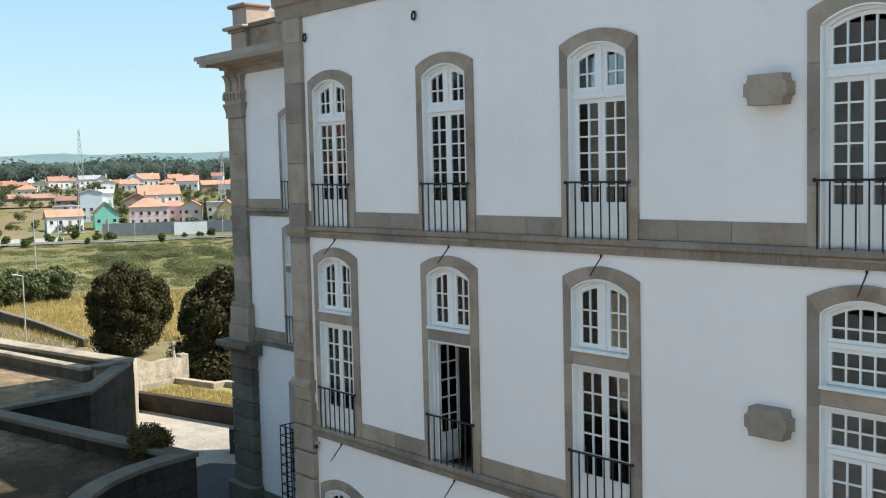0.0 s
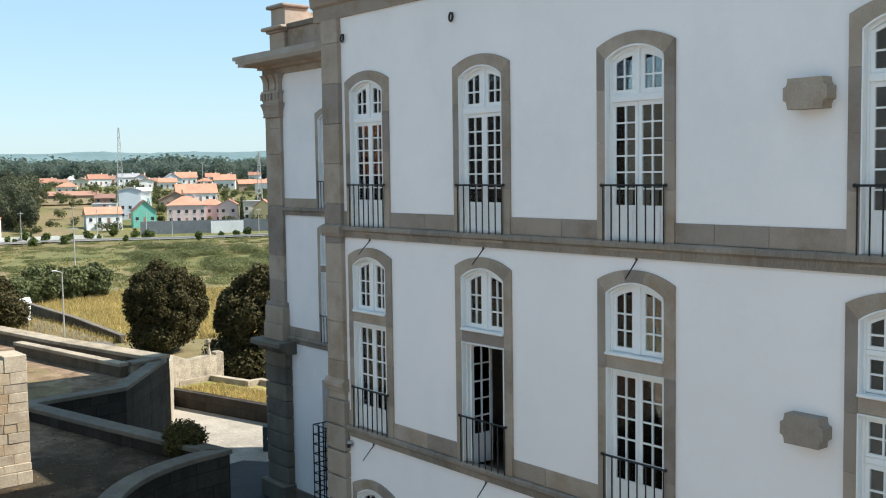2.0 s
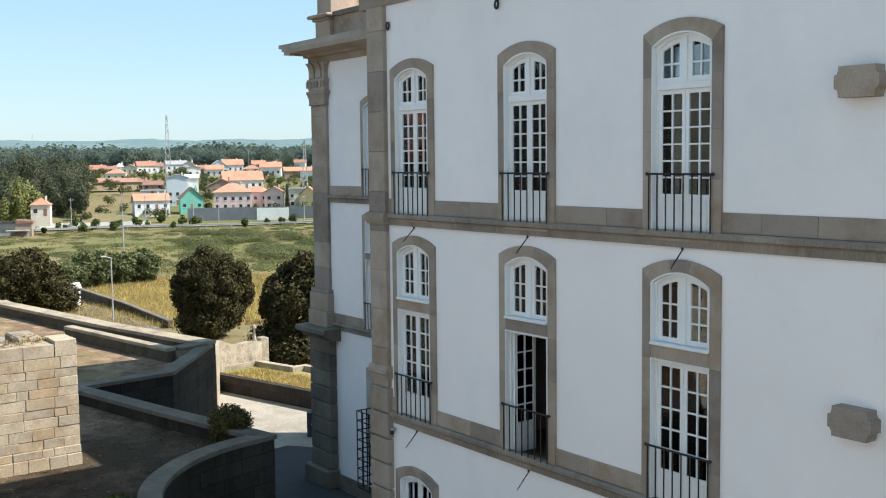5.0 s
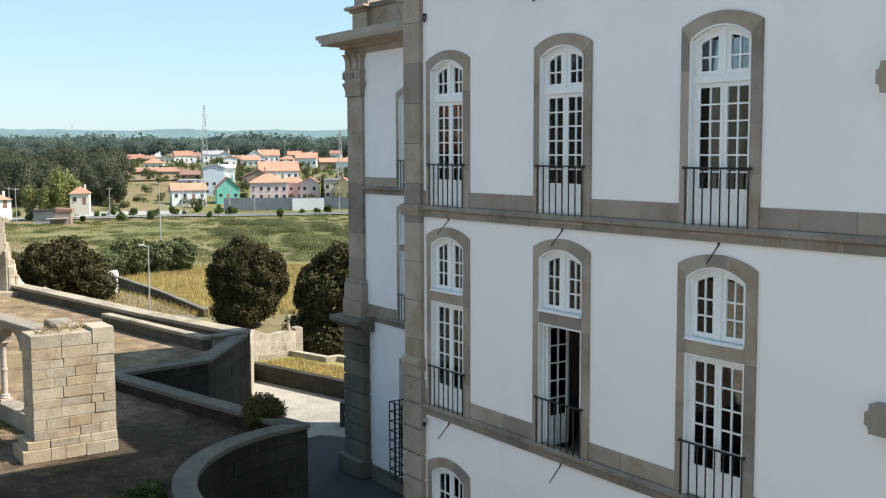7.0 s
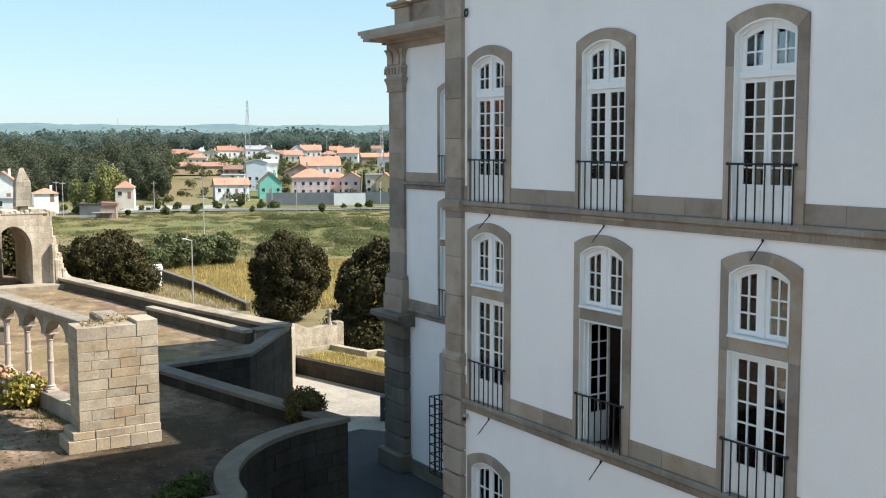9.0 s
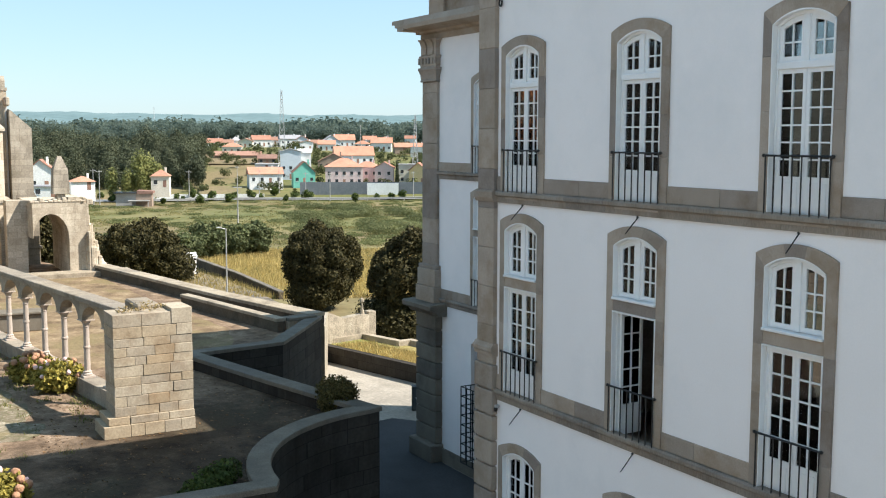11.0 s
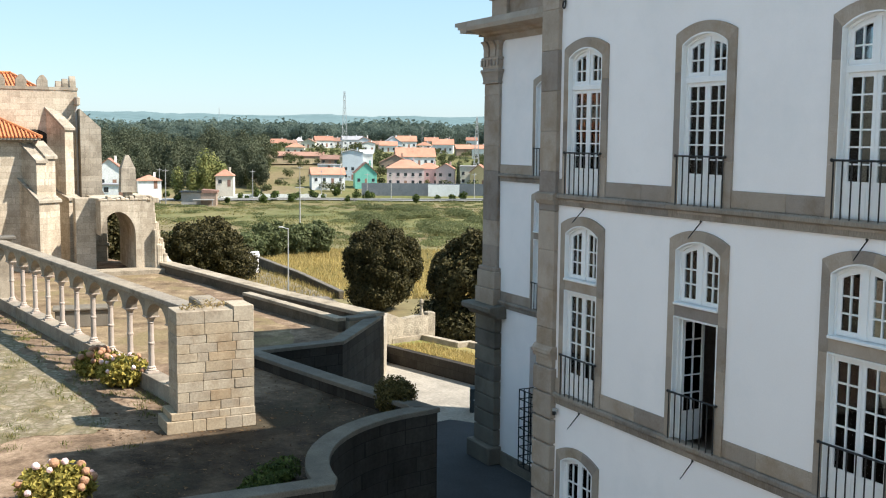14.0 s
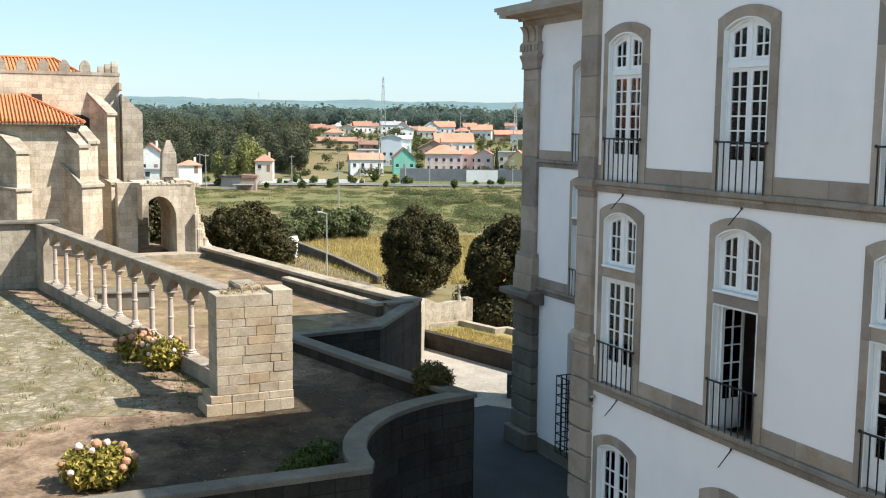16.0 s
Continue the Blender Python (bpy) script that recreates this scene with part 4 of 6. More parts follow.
for k in range(1700):
    x, y = rl.uniform(-20, -5), rl.uniform(-9.0, -0.8)
    if math.hypot(x - AC[0], y - AC[1]) < AR + 0.6 or y > -0.4 + 0.2 * (x + 9) or (x > -4.4):
        continue
    a, s, lift = rl.uniform(0, 6.28), rl.uniform(0.025, 0.07), rl.uniform(0.003, 0.03)
    dx, dy = s * math.cos(a), s * math.sin(a)
    i = len(vs)
    vs += [(x - dx, y - dy, ZT + 0.012), (x + dy * 0.5, y - dx * 0.5, ZT + 0.012 + lift), (x + dx, y + dy, ZT + 0.014 + lift), (x - dy * 0.5, y + dx * 0.5, ZT + 0.012)]
    fs.append((i, i + 1, i + 2, i + 3))
me = bpy.data.meshes.new("leaf_litter")
me.from_pydata(vs, [], fs)
me.materials.append(LITTER)
tagged(new("leaf_litter", me), "brown fallen leaves and twigs on the earth", "leaves", kind="stuff")


rl = np.random.default_rng(23)
vs, fs = [], []
for k in range(150):
    cx, cy = (rl.uniform(-34, -13), 0.0) if k < 95 else (rl.uniform(-24, -9.5), rl.uniform(-13.5, -8.2))
    if k < 95:
        cy = -5.75 - 0.1565 * (-13.0 - cx) - rl.choice((0.45, 1.2, 2.6)) - rl.uniform(0, 0.5)
    for _ in range(int(rl.uniform(10, 34))):
        x, y = cx + rl.normal(0, 0.13), cy + rl.normal(0, 0.13)
        h, a = rl.uniform(0.05, 0.19), rl.uniform(0, 6.28)
        dx, dy = 0.012 * math.cos(a), 0.012 * math.sin(a)
        i = len(vs)
        vs += [(x - dx, y - dy, ZT), (x + dx, y + dy, ZT), (x + rl.normal(0, 0.07), y + rl.normal(0, 0.07), ZT + h)]
        fs.append((i, i + 1, i + 2))
me = bpy.data.meshes.new("weed_tufts")
me.from_pydata(vs, [], fs)
me.materials.append(leafy("green and dry weeds", (0.1, 0.13, 0.035), (0.3, 0.26, 0.11), through_light=0.4))
tagged(new("weed_tufts", me), "small green and dry weeds between the paving slabs", "weeds", kind="stuff")


def parapet(name, pts, z0, z1, width, label, mat=RETAIN, cope=0.14, over=0.06, step=1.3, cap=COPING):
    """A wall with a coping of single stones."""
    w = thing(name, label, "wall", kind="structure")
    part("masonry", run_wall(bmesh.new(), pts, width, z0, z1 - cope), mat, w)
    total = [0.0]
    for a, b in zip(pts, pts[1:]):
        total.append(total[-1] + math.dist(a, b))
    secs = strip(pts, width + 2 * over)

    def at(s):
        for i in range(len(pts) - 1):
            if s <= total[i + 1] or i == len(pts) - 2:
                f = (s - total[i]) / (total[i + 1] - total[i])
                return tuple(a.lerp(b, f) for a, b in zip(secs[i], secs[i + 1]))

    s = 0.0
    rng = random.Random(len(pts))
    while s < total[-1] - 0.05:
        e = min(total[-1], s + step * rng.uniform(0.8, 1.25))
        if total[-1] - e < 0.4:
            e = total[-1]
        bm = bmesh.new()
        cuts = [s] + [t for t in total if s + 0.02 < t < e - 0.02] + [e]
        sec = []
        for t in cuts:
            q, n = at(t)
            shift = 0.004 if t == s else -0.004 if t == e else 0
            sec.append([bm.verts.new(v) for v in ((*(q + n), z1 - cope), (*(q - n), z1 - cope), (*(q - n * 0.99), z1 - 0.02), (*(q - n * 0.93), z1), (*(q + n * 0.93), z1), (*(q + n * 0.99), z1 - 0.02))])
        for a, b in zip(sec, sec[1:]):
            for i in range(6):
                bm.faces.new((a[i], a[(i + 1) % 6], b[(i + 1) % 6], b[i]))
        bm.faces.new(sec[0][::-1])
        bm.faces.new(sec[-1])
        part("coping_stone", bm, cap, w)
        s = e
    return w


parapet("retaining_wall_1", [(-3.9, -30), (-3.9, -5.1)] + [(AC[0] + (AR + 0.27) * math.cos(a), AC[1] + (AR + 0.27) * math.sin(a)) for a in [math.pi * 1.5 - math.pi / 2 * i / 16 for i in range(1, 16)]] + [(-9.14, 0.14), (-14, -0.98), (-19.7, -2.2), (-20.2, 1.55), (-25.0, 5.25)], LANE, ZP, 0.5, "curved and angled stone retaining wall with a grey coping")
# Dark sides and pale tops carry the shade and sun in their colours.
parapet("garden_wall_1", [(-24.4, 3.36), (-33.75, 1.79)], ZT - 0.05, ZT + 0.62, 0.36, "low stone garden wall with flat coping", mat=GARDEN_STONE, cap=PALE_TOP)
parapet("garden_wall_2", [(-24.62, 3.62), (-24.9, 5.05)], ZT - 0.05, ZT + 0.6, 0.6, "short stone wall closing the garden passage", mat=PALE_STONE)
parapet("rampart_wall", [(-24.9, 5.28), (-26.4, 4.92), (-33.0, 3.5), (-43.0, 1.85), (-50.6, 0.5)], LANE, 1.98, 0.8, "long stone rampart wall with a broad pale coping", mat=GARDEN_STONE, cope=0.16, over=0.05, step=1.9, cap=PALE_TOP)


def ashlar_pier():
    """The broken end of the arcade: coursed blocks, uneven at the top."""
    t = thing("ashlar_pier", "square pier of pale coursed ashlar blocks", "pier", kind="structure")
    y0, y1, x0, x1 = -6.85, -4.56, -12.3, -11.2
    rng = random.Random(5)
    z, row = ZT, 0
    hs = [0.36, 0.22, 0.27, 0.31, 0.3, 0.25, 0.32, 0.26, 0.28, 0.25, 0.33, 0.44]
    part("core", boxed(x0 + 0.03, x1 - 0.035, y0 + 0.03, y1 - 0.03, ZT, ZT + sum(hs) - 0.16), JOINT, t)
    for h in hs:
        e = 0.34 if row < 1 else 0.2 if row < 2 else 0.0
        cuts, y = [y0 - e], y0 - e
        while y < y1:
            y += rng.choice((0.36, 0.55, 0.7, 0.88)) * rng.uniform(0.85, 1.15)
            cuts.append(min(y, y1))
        if cuts[-1] - cuts[-2] < 0.25:
            cuts.pop(-2)
        for a, b in zip(cuts, cuts[1:]):
            p, crown = rng.uniform(-0.014, 0.012), (rng.uniform(-0.12, 0.05) if row == len(hs) - 1 else 0)
            bm = boxed(x0, x1 + e * 0.4 + p, a + 0.004, b - 0.004, z + 0.004, z + h - 0.004 + crown, bevel=0.01)
            seed = Vector((row * 3.7, a * 5.1, 1.3))
            for v in bm.verts:
                v.co += 0.009 * noise.noise_vector(v.co * 4.0 + seed)
            part("block", bm, PALE_STONE, t)
        z += h
        row += 1
    part("top_slab", boxed(x0 - 1.2, x0 + 0.25, y0 + 0.9, y1 - 0.7, z - 0.2, z + 0.06, bevel=0.05), ARCADE_STONE, t, "broken coping slab")
    leaf_mesh("dry_tuft", [(x0 + 0.4, y0 + 1.1, z, 0.5, 0.13), (x0 + 0.7, y0 + 0.5, z, 0.3, 0.1)], 190, 0.045, DRY_LEAF, t, 3, stray=0.25, tousle=1.2)
    return t


ashlar_pier()


def arcade():
    """Row of small columns on a bench wall, carrying round arches and a flat coping."""
    t = thing("cloister_arcade", "cloister arcade of slender columns with small round arches", "arcade", kind="structure")
    a, b = Vector((-13.0, -5.75)), Vector((-37.6, -9.6))
    d = (b - a).normalized()
    t.matrix_basis = pose(a.x, a.y, ZT, 0, 0, math.degrees(math.atan2(d.y, d.x)))
    L = (b - a).length
    n = 12
    bay = L / n
    base, cap, top = 0.55, 2.45, 3.3
    x = 0.0
    while x < L - 0.01:
        q = min(L, x + 1.4)
        part("bench_stone", boxed(x + 0.004, q - 0.004, -0.3, 0.3, -0.03, base, bevel=0.015), ARCADE_STONE, t)
        x = q
    col = lathe(bmesh.new(), [(0.16, 0.0), (0.17, 0.05), (0.13, 0.09), (0.15, 0.13), (0.105, 0.17), (0.1, 0.9), (0.12, 0.93), (0.12, 0.98), (0.1, 1.0), (0.095, 1.62), (0.12, 1.66), (0.1, 1.69), (0.13, 1.78), (0.2, 1.86)], n=12)
    box(col, -0.2, 0.2, -0.2, 0.2, -0.06, 0.0)
    box(col, -0.22, 0.22, -0.22, 0.22, 1.862, 1.9)
    first = None
    for i in range(1, n):
        if first is None:
            first = part("column", col, COLUMN_STONE, t, smooth=False)
            first.matrix_basis = pose(bay * i, 0, base + 0.06)
        else:
            share("column", first.data, t, pose(bay * i, 0, base + 0.06))
    for i in range(n):
        x0, x1 = bay * i, bay * (i + 1)
        r = bay / 2 - 0.17
        bm = bmesh.new()
        k = 10
        pts = [((x0 + x1) / 2 - r * math.cos(math.pi * j / k), cap + 0.06 + r * 0.62 * math.sin(math.pi * j / k)) for j in range(k + 1)]
        for (p, zp), (q, zq) in zip(pts, pts[1:]):
            prism(bm, [(p, zp), (q, zq), (q, top - 0.15), (p, top - 0.15)], -0.2, 0.2)
        box(bm, x0, pts[0][0], -0.2, 0.2, cap + 0.065, top - 0.15)
        box(bm, pts[-1][0], x1, -0.2, 0.2, cap + 0.065, top - 0.15)
        part("arch", bm, ARCADE_STONE, t)
        part("coping_stone", boxed(x0 + 0.004, x1 - 0.004, -0.32, 0.32, top - 0.148, top + 0.02, bevel=0.02), ARCADE_STONE, t)
    part("end_pier", boxed(L - 0.75, L + 0.72, -0.27, 0.27, -0.03, top + 0.0, bevel=0.02), ARCADE_STONE, t)
    return t


arcade()
w = thing("cloister_end_wall", "plastered cloister return wall with stone coping", "wall", kind="structure")
part("masonry", boxed(-39.0, -38.3, -30, -9.0, ZT - 0.05, ZT + 3.3), CHURCH_DARK, w)
part("coping_stone", boxed(-39.15, -38.1, -30, -8.8, ZT + 3.3, ZT + 3.45, bevel=0.03), COPING, w)
well = thing("stone_trough", "grey stone trough beyond the arcade", "trough", pose(-30.6, -6.7, ZT, 0, 0, 82))
part("basin", boxed(-1.2, 1.2, -0.5, 0.5, 0, 0.75, bevel=0.03), GRANITE_DARK, well)
part("rim", boxed(-1.3, 1.3, -0.6, 0.6, 0.75, 0.87, bevel=0.03), COPING, well)

# unseen range at the camera's back, added to bounce light onto the facade
back = thing("wall_back", "unseen stone range added to bounce light onto the facade", "wall", kind="structure")
part("masonry", boxed(-3, 23, -34, -18.2, LANE, 15.5), surface("bounce range stone", (0.24, 0.245, 0.24), (0.42, 0.43, 0.43), 0.6, 12, 0.95, 0.6, 0.03, stain=(0.14, 0.14, 0.135), stain_scale=0.5), back)
part("cornice", boxed(-3.4, 23.4, -34.4, -17.8, 15.5, 16.0, bevel=0.05), GRANITE, back)

# ---- below the terrace: boundary wall, raised bed, gate ----
w = thing("boundary_wall", "sunlit rubble boundary wall with a rounded pale top", "wall", kind="structure")
part("rubble", run_wall(bmesh.new(), [(-27.0, 6.3), (-34.3, 9.7), (-34.8, 11.0), (-35.0, 12.3), (-35.2, 12.9)], 0.5, LANE, lambda i: (0.95, 0.3, -0.2, -0.1, -0.2)[i]), RUBBLE, w)
part("end_post", boxed(-35.5, -34.9, 12.75, 13.25, LANE, 0.0, bevel=0.04), RUBBLE, w)
lantern = thing("gate_ornament", "small weathered stone ornament on the wall end", "ornament", pose(-35.0, 12.4, -0.1))
part("stem", lathe(bmesh.new(), [(0.16, -0.12), (0.12, 0.1), (0.07, 0.35), (0.06, 0.6), (0.14, 0.7), (0.1, 0.85), (0.02, 0.92)], (0, 0, 0), 8), RUBBLE, lantern)

bed = thing("raised_bed", "raised bed of dry grass behind a dark stone wall", "bed", kind="structure")
b_l, b_r = (-33.9, 9.55), (-21.5, 12.75)
part("front_wall", run_wall(bmesh.new(), [b_l, b_r], 0.4, LANE, -1.4), RETAIN, bed, "dark stone front wall")
part("soil", prism(bmesh.new(), [(-33.8, 9.7), (-21.5, 12.8), (-22, 15.5), (-31.5, 13.6), (-35.3, 12.7), (-34.8, 10.4)], LANE, -1.5, "z"), DRYGRASS, bed)
part("back_coping", run_wall(bmesh.new(), [(-34.4, 10.2), (-34.9, 12.4), (-31.9, 13.2), (-31.9, 13.9), (-22, 16.2)], 0.4, LANE, -1.22), PALE_TOP, bed, "pale flat coping stones")
rng = np.random.default_rng(3)
vs, fs = [], []
for k in range(5200):
    u, v = rng.random(2)
    x, y = -33.6 + 12.0 * u + 0.2 * v, 9.85 + 3.1 * u + (2.2 - 0.2 * u) * v
    h, a = rng.uniform(0.08, 0.34), rng.uniform(0, 6.28)
    dx, dy = 0.025 * math.cos(a), 0.025 * math.sin(a)
    lx, ly = rng.normal(0, 0.14, 2)
    i = len(vs)
    vs += [(x - dx, y - dy, -1.52), (x + dx, y + dy, -1.52), (x + lx, y + ly, -1.52 + h)]
    fs.append((i, i + 1, i + 2))
me = bpy.data.meshes.new("bed_grass")
me.from_pydata(vs, [], fs)
STRAW = leafy("straw and green blades", (0.28, 0.22, 0.08), (0.62, 0.48, 0.21), through_light=0.45)
me.materials.append(STRAW)
tagged(new("bed_grass", me), "tall dry yellow grass in the bed", "grass", kind="stuff")

gate = thing("utility_box", "dark box with a pale chevron on the lane by the wing", "box", pose(-21.95, 8.95, LANE, 0, 0, 61))
part("casing", boxed(-0.34, 0.34, -0.25, 0.25, 0.0, 1.1, bevel=0.02), surface("dark green board", (0.03, 0.04, 0.042), (0.05, 0.06, 0.062), 2, 20, 0.6), gate)
part("chevron", prism(prism(bmesh.new(), [(-0.16, 0.62), (-0.08, 0.62), (0.0, 0.3), (-0.03, 0.2)], -0.262, -0.254), [(0.08, 0.62), (0.16, 0.62), (0.03, 0.2), (0.0, 0.3)], -0.2621, -0.2541), PAINT, gate)

# ---- church ----
church = thing("church", "gothic stone church with crenellated parapet and buttresses", "church")
part("nave_wall", boxed(-74, -57, -45, -3.1, ZT - 0.2, 12.95), CHURCH, church)
bm = bmesh.new()
box(bm, -74, -56.95, -45, -3.05, 12.95, 13.15)
part("nave_course", bm, CHURCH_DARK, church)


def merlon(m):
    pts = [(-0.34, 0), (0.34, 0), (0.34, 0.42), (0.22, 0.62), (0.08, 0.78), (-0.08, 0.78), (-0.22, 0.62), (-0.34, 0.42)]
    return prism(bmesh.new(), pts, -0.2, 0.2, "x")


mesh0 = None
for k in range(24):
    y = -5.3 - 1.33 * k
    if mesh0 is None:
        first = part("merlon", merlon(None), CHURCH_DARK, church)
        first.matrix_basis = pose(-57.25, y, 13.15)
        mesh0 = first.data
    else:
        share("merlon", mesh0, church, pose(-57.25, y, 13.15))
for k in range(3):
    share("merlon", mesh0, church, pose(-57.5 - 3.7 * k, -3.35, 13.15, 0, 0, 90))
bm = bmesh.new()
vsx = [bm.verts.new(v) for v in ((-58.2, -5.2, 12.9), (-58.2, -45, 12.9), (-72, -45, 12.9), (-72, -5.2, 12.9), (-64, -6.75, 14.3), (-64, -45, 14.3))]
for f in ((0, 4, 5, 1), (0, 3, 4), (3, 2, 5, 4)):
    bm.faces.new([vsx[i] for i in f])
part("nave_roof", bm, ROOF_TILE, church, "orange clay tile roof")
# side chapel in front
part("chapel_wall", boxed(-57, -52, -45, -6.9, ZT - 0.2, 9.45), CHURCH, church)
part("chapel_course", boxed(-57, -51.75, -45, -6.5, 9.45, 9.68, bevel=0.04), CHURCH_DARK, church)
bm = bmesh.new()
vsx = [bm.verts.new(v) for v in ((-51.4, -6.05, 9.72), (-51.4, -45, 9.72), (-57, -45, 11.5), (-57, -9.35, 11.5), (-57, -6.05, 9.72))]
for f in ((0, 3, 2, 1), (0, 4, 3), (0, 1, 2, 4)):
    bm.faces.new([vsx[i] for i in f])
part("chapel_roof", bm, ROOF_TILE, church, "orange clay tile lean-to roof")
bm = bmesh.new()
for k in range(88):
    y = -6.2 - 0.22 * k
    f = min(1.0, max(0.0, (-6.05 - y) / 3.3))
    rod(bm, (-51.33, y, 9.77), (-51.4 - 5.6 * f, y, 9.77 + 1.78 * f), 0.062, 5)
rod(bm, (-51.38, -6.05, 9.8), (-57, -9.35, 11.58), 0.11, 6)
part("tile_ridging", bm, ROOF_TILE, church)
# Dark strip added in place of the shadow below the chapel roof.
part("eaves_shadow", boxed(-51.6, -51.42, -45, -6.1, 9.6, 9.71), CHURCH_DARK, church, "dark strip for the shadow under the eaves")
bm = bmesh.new()
for k in range(80):
    y = -5.3 - 0.24 * k
    f = min(1.0, max(0.0, (-5.2 - y) / 1.55))
    rod(bm, (-58.25, y, 12.95), (-58.2 - 5.8 * f, y, 12.95 + 1.4 * f), 0.062, 5)
rod(bm, (-58.2, -5.2, 12.98), (-64, -6.75, 14.38), 0.11, 6)
rod(bm, (-64, -6.75, 14.38), (-64, -45, 14.38), 0.12, 6)
part("tile_ridging", bm, ROOF_TILE, church)


def buttress(y0, y1, back, steps):
    """A stepped buttress: (front, foot, head) of each stage, with sloping weatherings."""
    b = None
    turn = Matrix.Rotation(radians(30), 3, "Z")
    y0, y1 = y0 - 0.12, y1 + 0.12
    wall = back
    for front, z0, z1, drop in steps:
        back = front - (front - wall) / 0.866 - 0.5
        drop *= 1.4
        pivot = (front, (y0 + y1) / 2, 0)
        bm = bmesh.new()
        prism(bm, [(back, z0), (front, z0), (front, z1 - drop), (back, z1)], y0, y1, "y")
        bmesh.ops.rotate(bm, cent=pivot, matrix=turn, verts=bm.verts)
        ob = part("buttress", bm, CHURCH, church if b is None else b)
        bm = bmesh.new()
        prism(bm, [(front + 0.12, z1 - drop - 0.02), (back, z1 + 0.08), (back, z1 + 0.26), (front + 0.12, z1 - drop + 0.14)], y0 - 0.1, y1 + 0.1, "y")
        bmesh.ops.rotate(bm, cent=pivot, matrix=turn, verts=bm.verts)
        part("weathering", bm, CHURCH_DARK, ob)


buttress(-4.0, -3.4, -57, [(-55.2, ZT, 6.45, 0.6)])
buttress(-4.1, -3.68, -57, [(-55.5, ZT, 11.75, 1.05)])
buttress(-6.35, -5.8, -52, [(-50.5, ZT, 7.15, 1.0)])
buttress(-6.4, -5.95, -52, [(-50.9, ZT, 9.4, 0.85)])
buttress(-5.75, -5.15, -52, [(-51.2, ZT, 6.3, 0.4)])
buttress(-5.8, -5.35, -52, [(-51.35, ZT, 9.3, 0.6)])
buttress(-10.2, -9.4, -52, [(-50.0, ZT, 5.6, 0.0)])
buttress(-10.1, -9.45, -52, [(-50.6, ZT, 9.1, 0.9)])
bm = bmesh.new()
prism(bm, [(-3.1, ZT), (-1.47, ZT), (-1.47, 5.7), (-1.75, 6.2), (-1.75, 10.45), (-3.1, 11.7)], -58.2, -56.0, "x")
part("corner_buttress", bm, CHURCH_DARK, church)
part("corner_course", boxed(-58.3, -55.9, -3.1, -1.36, 2.4, 2.6, bevel=0.03), CHURCH_DARK, church)
part("drain_pipe", rod(bmesh.new(), (-56.85, -3.2, ZT), (-56.85, -3.2, 12.3), 0.07, 8), surface("zinc pipe", (0.35, 0.34, 0.32), (0.45, 0.44, 0.42), 3, 20, 0.5), church)
part("gargoyle", boxed(-57, -56.0, -3.35, -3.05, 11.9, 12.5, bevel=0.08), CHURCH_DARK, church)
bm = bmesh.new()
pts = [(-5.9 + 1.1 * math.cos(math.pi * k / 10), 9.3 + 1.0 * math.sin(math.pi * k / 10)) for k in range(11)]
prism(bm, pts, -57.02, -56.97, "x")
part("lunette", bm, surface("dark window recess", (0.02, 0.018, 0.016), (0.04, 0.035, 0.03), 2, 12, 0.9), church, "dark arched window recess")
part("wall_slit", boxed(-57.02, -56.97, -8.75, -8.1, 11.0, 11.6), surface("dark slit", (0.03, 0.027, 0.024), (0.05, 0.045, 0.04), 2, 12, 0.9), church, "dark square opening")

# ruined gateway with a pinnacle
ruin = thing("ruined_gateway", "ruined stone gateway with a pointed pinnacle and broken end", "ruin", kind="structure")
bm = bmesh.new()
k = 12
arcp = [(-1.95 + 1.05 * math.cos(math.pi - math.pi * i / k), 3.7 + 1.5 * math.sin(math.pi * i / k)) for i in range(k + 1)]
for (a, b), (c, d) in zip(arcp, arcp[1:]):
    prism(bm, [(a, b), (c, d), (c, 5.95), (a, 5.95)], -54.6, -48.9, "x")
box(bm, -54.6, -48.9, -0.9, 0.3, ZT, 5.75)
box(bm, -52.2, -48.9, -0.9, -0.2, 5.75, 6.2)
box(bm, -52.2, -51.0, -4.2, -3.0, ZT, 5.95)
part("arch_wall", bm, CHURCH, ruin)
# This range is out of view, placed for the brown reflection in the panes.
part("convent_range", boxed(-72, -54, -135, -45, ZT - 0.2, 18.0), GRANITE_DARK, church, "tall stone range of the convent")
rng2 = random.Random(4)
for i in range(26):
    f = i / 25
    y = 0.2 + 1.75 * f
    for k in range(2):
        top = ZT + 0.15 + (4.2 if k == 0 else 2.6) * (1 - f) ** 2.2 * rng2.uniform(0.75, 1.1)
        x = (-49.8, -49.0)[k] + rng2.uniform(-0.15, 0.2)
        part("broken_stone", boxed(x - 0.45, x + 0.42, y - 0.13, y + 0.13, ZT - 0.05, top, bevel=0.05), CHURCH, ruin)
for i in range(7):
    x, y, h = -49.5, -0.7 + 0.2 * i, 0.25 + 0.2 * rng2.random()
    part("broken_course", boxed(-50.0, -49.0, y - 0.12, y + 0.1, 5.7, 5.78 + h, bevel=0.04), CHURCH, ruin)
for i in range(12):
    y = -3.0 + 0.27 * i
    part("head_stone", boxed(-49.6, -48.86, y - 0.14, y + 0.12, 5.9, 5.99 + 0.2 * rng2.random() ** 2, bevel=0.03), CHURCH, ruin)
bm = bmesh.new()
r0, r1 = [(-0.48, -0.48), (0.48, -0.48), (0.48, 0.48), (-0.48, 0.48)], [(-0.42, -0.42), (0.42, -0.42), (0.42, 0.42), (-0.42, 0.42)]
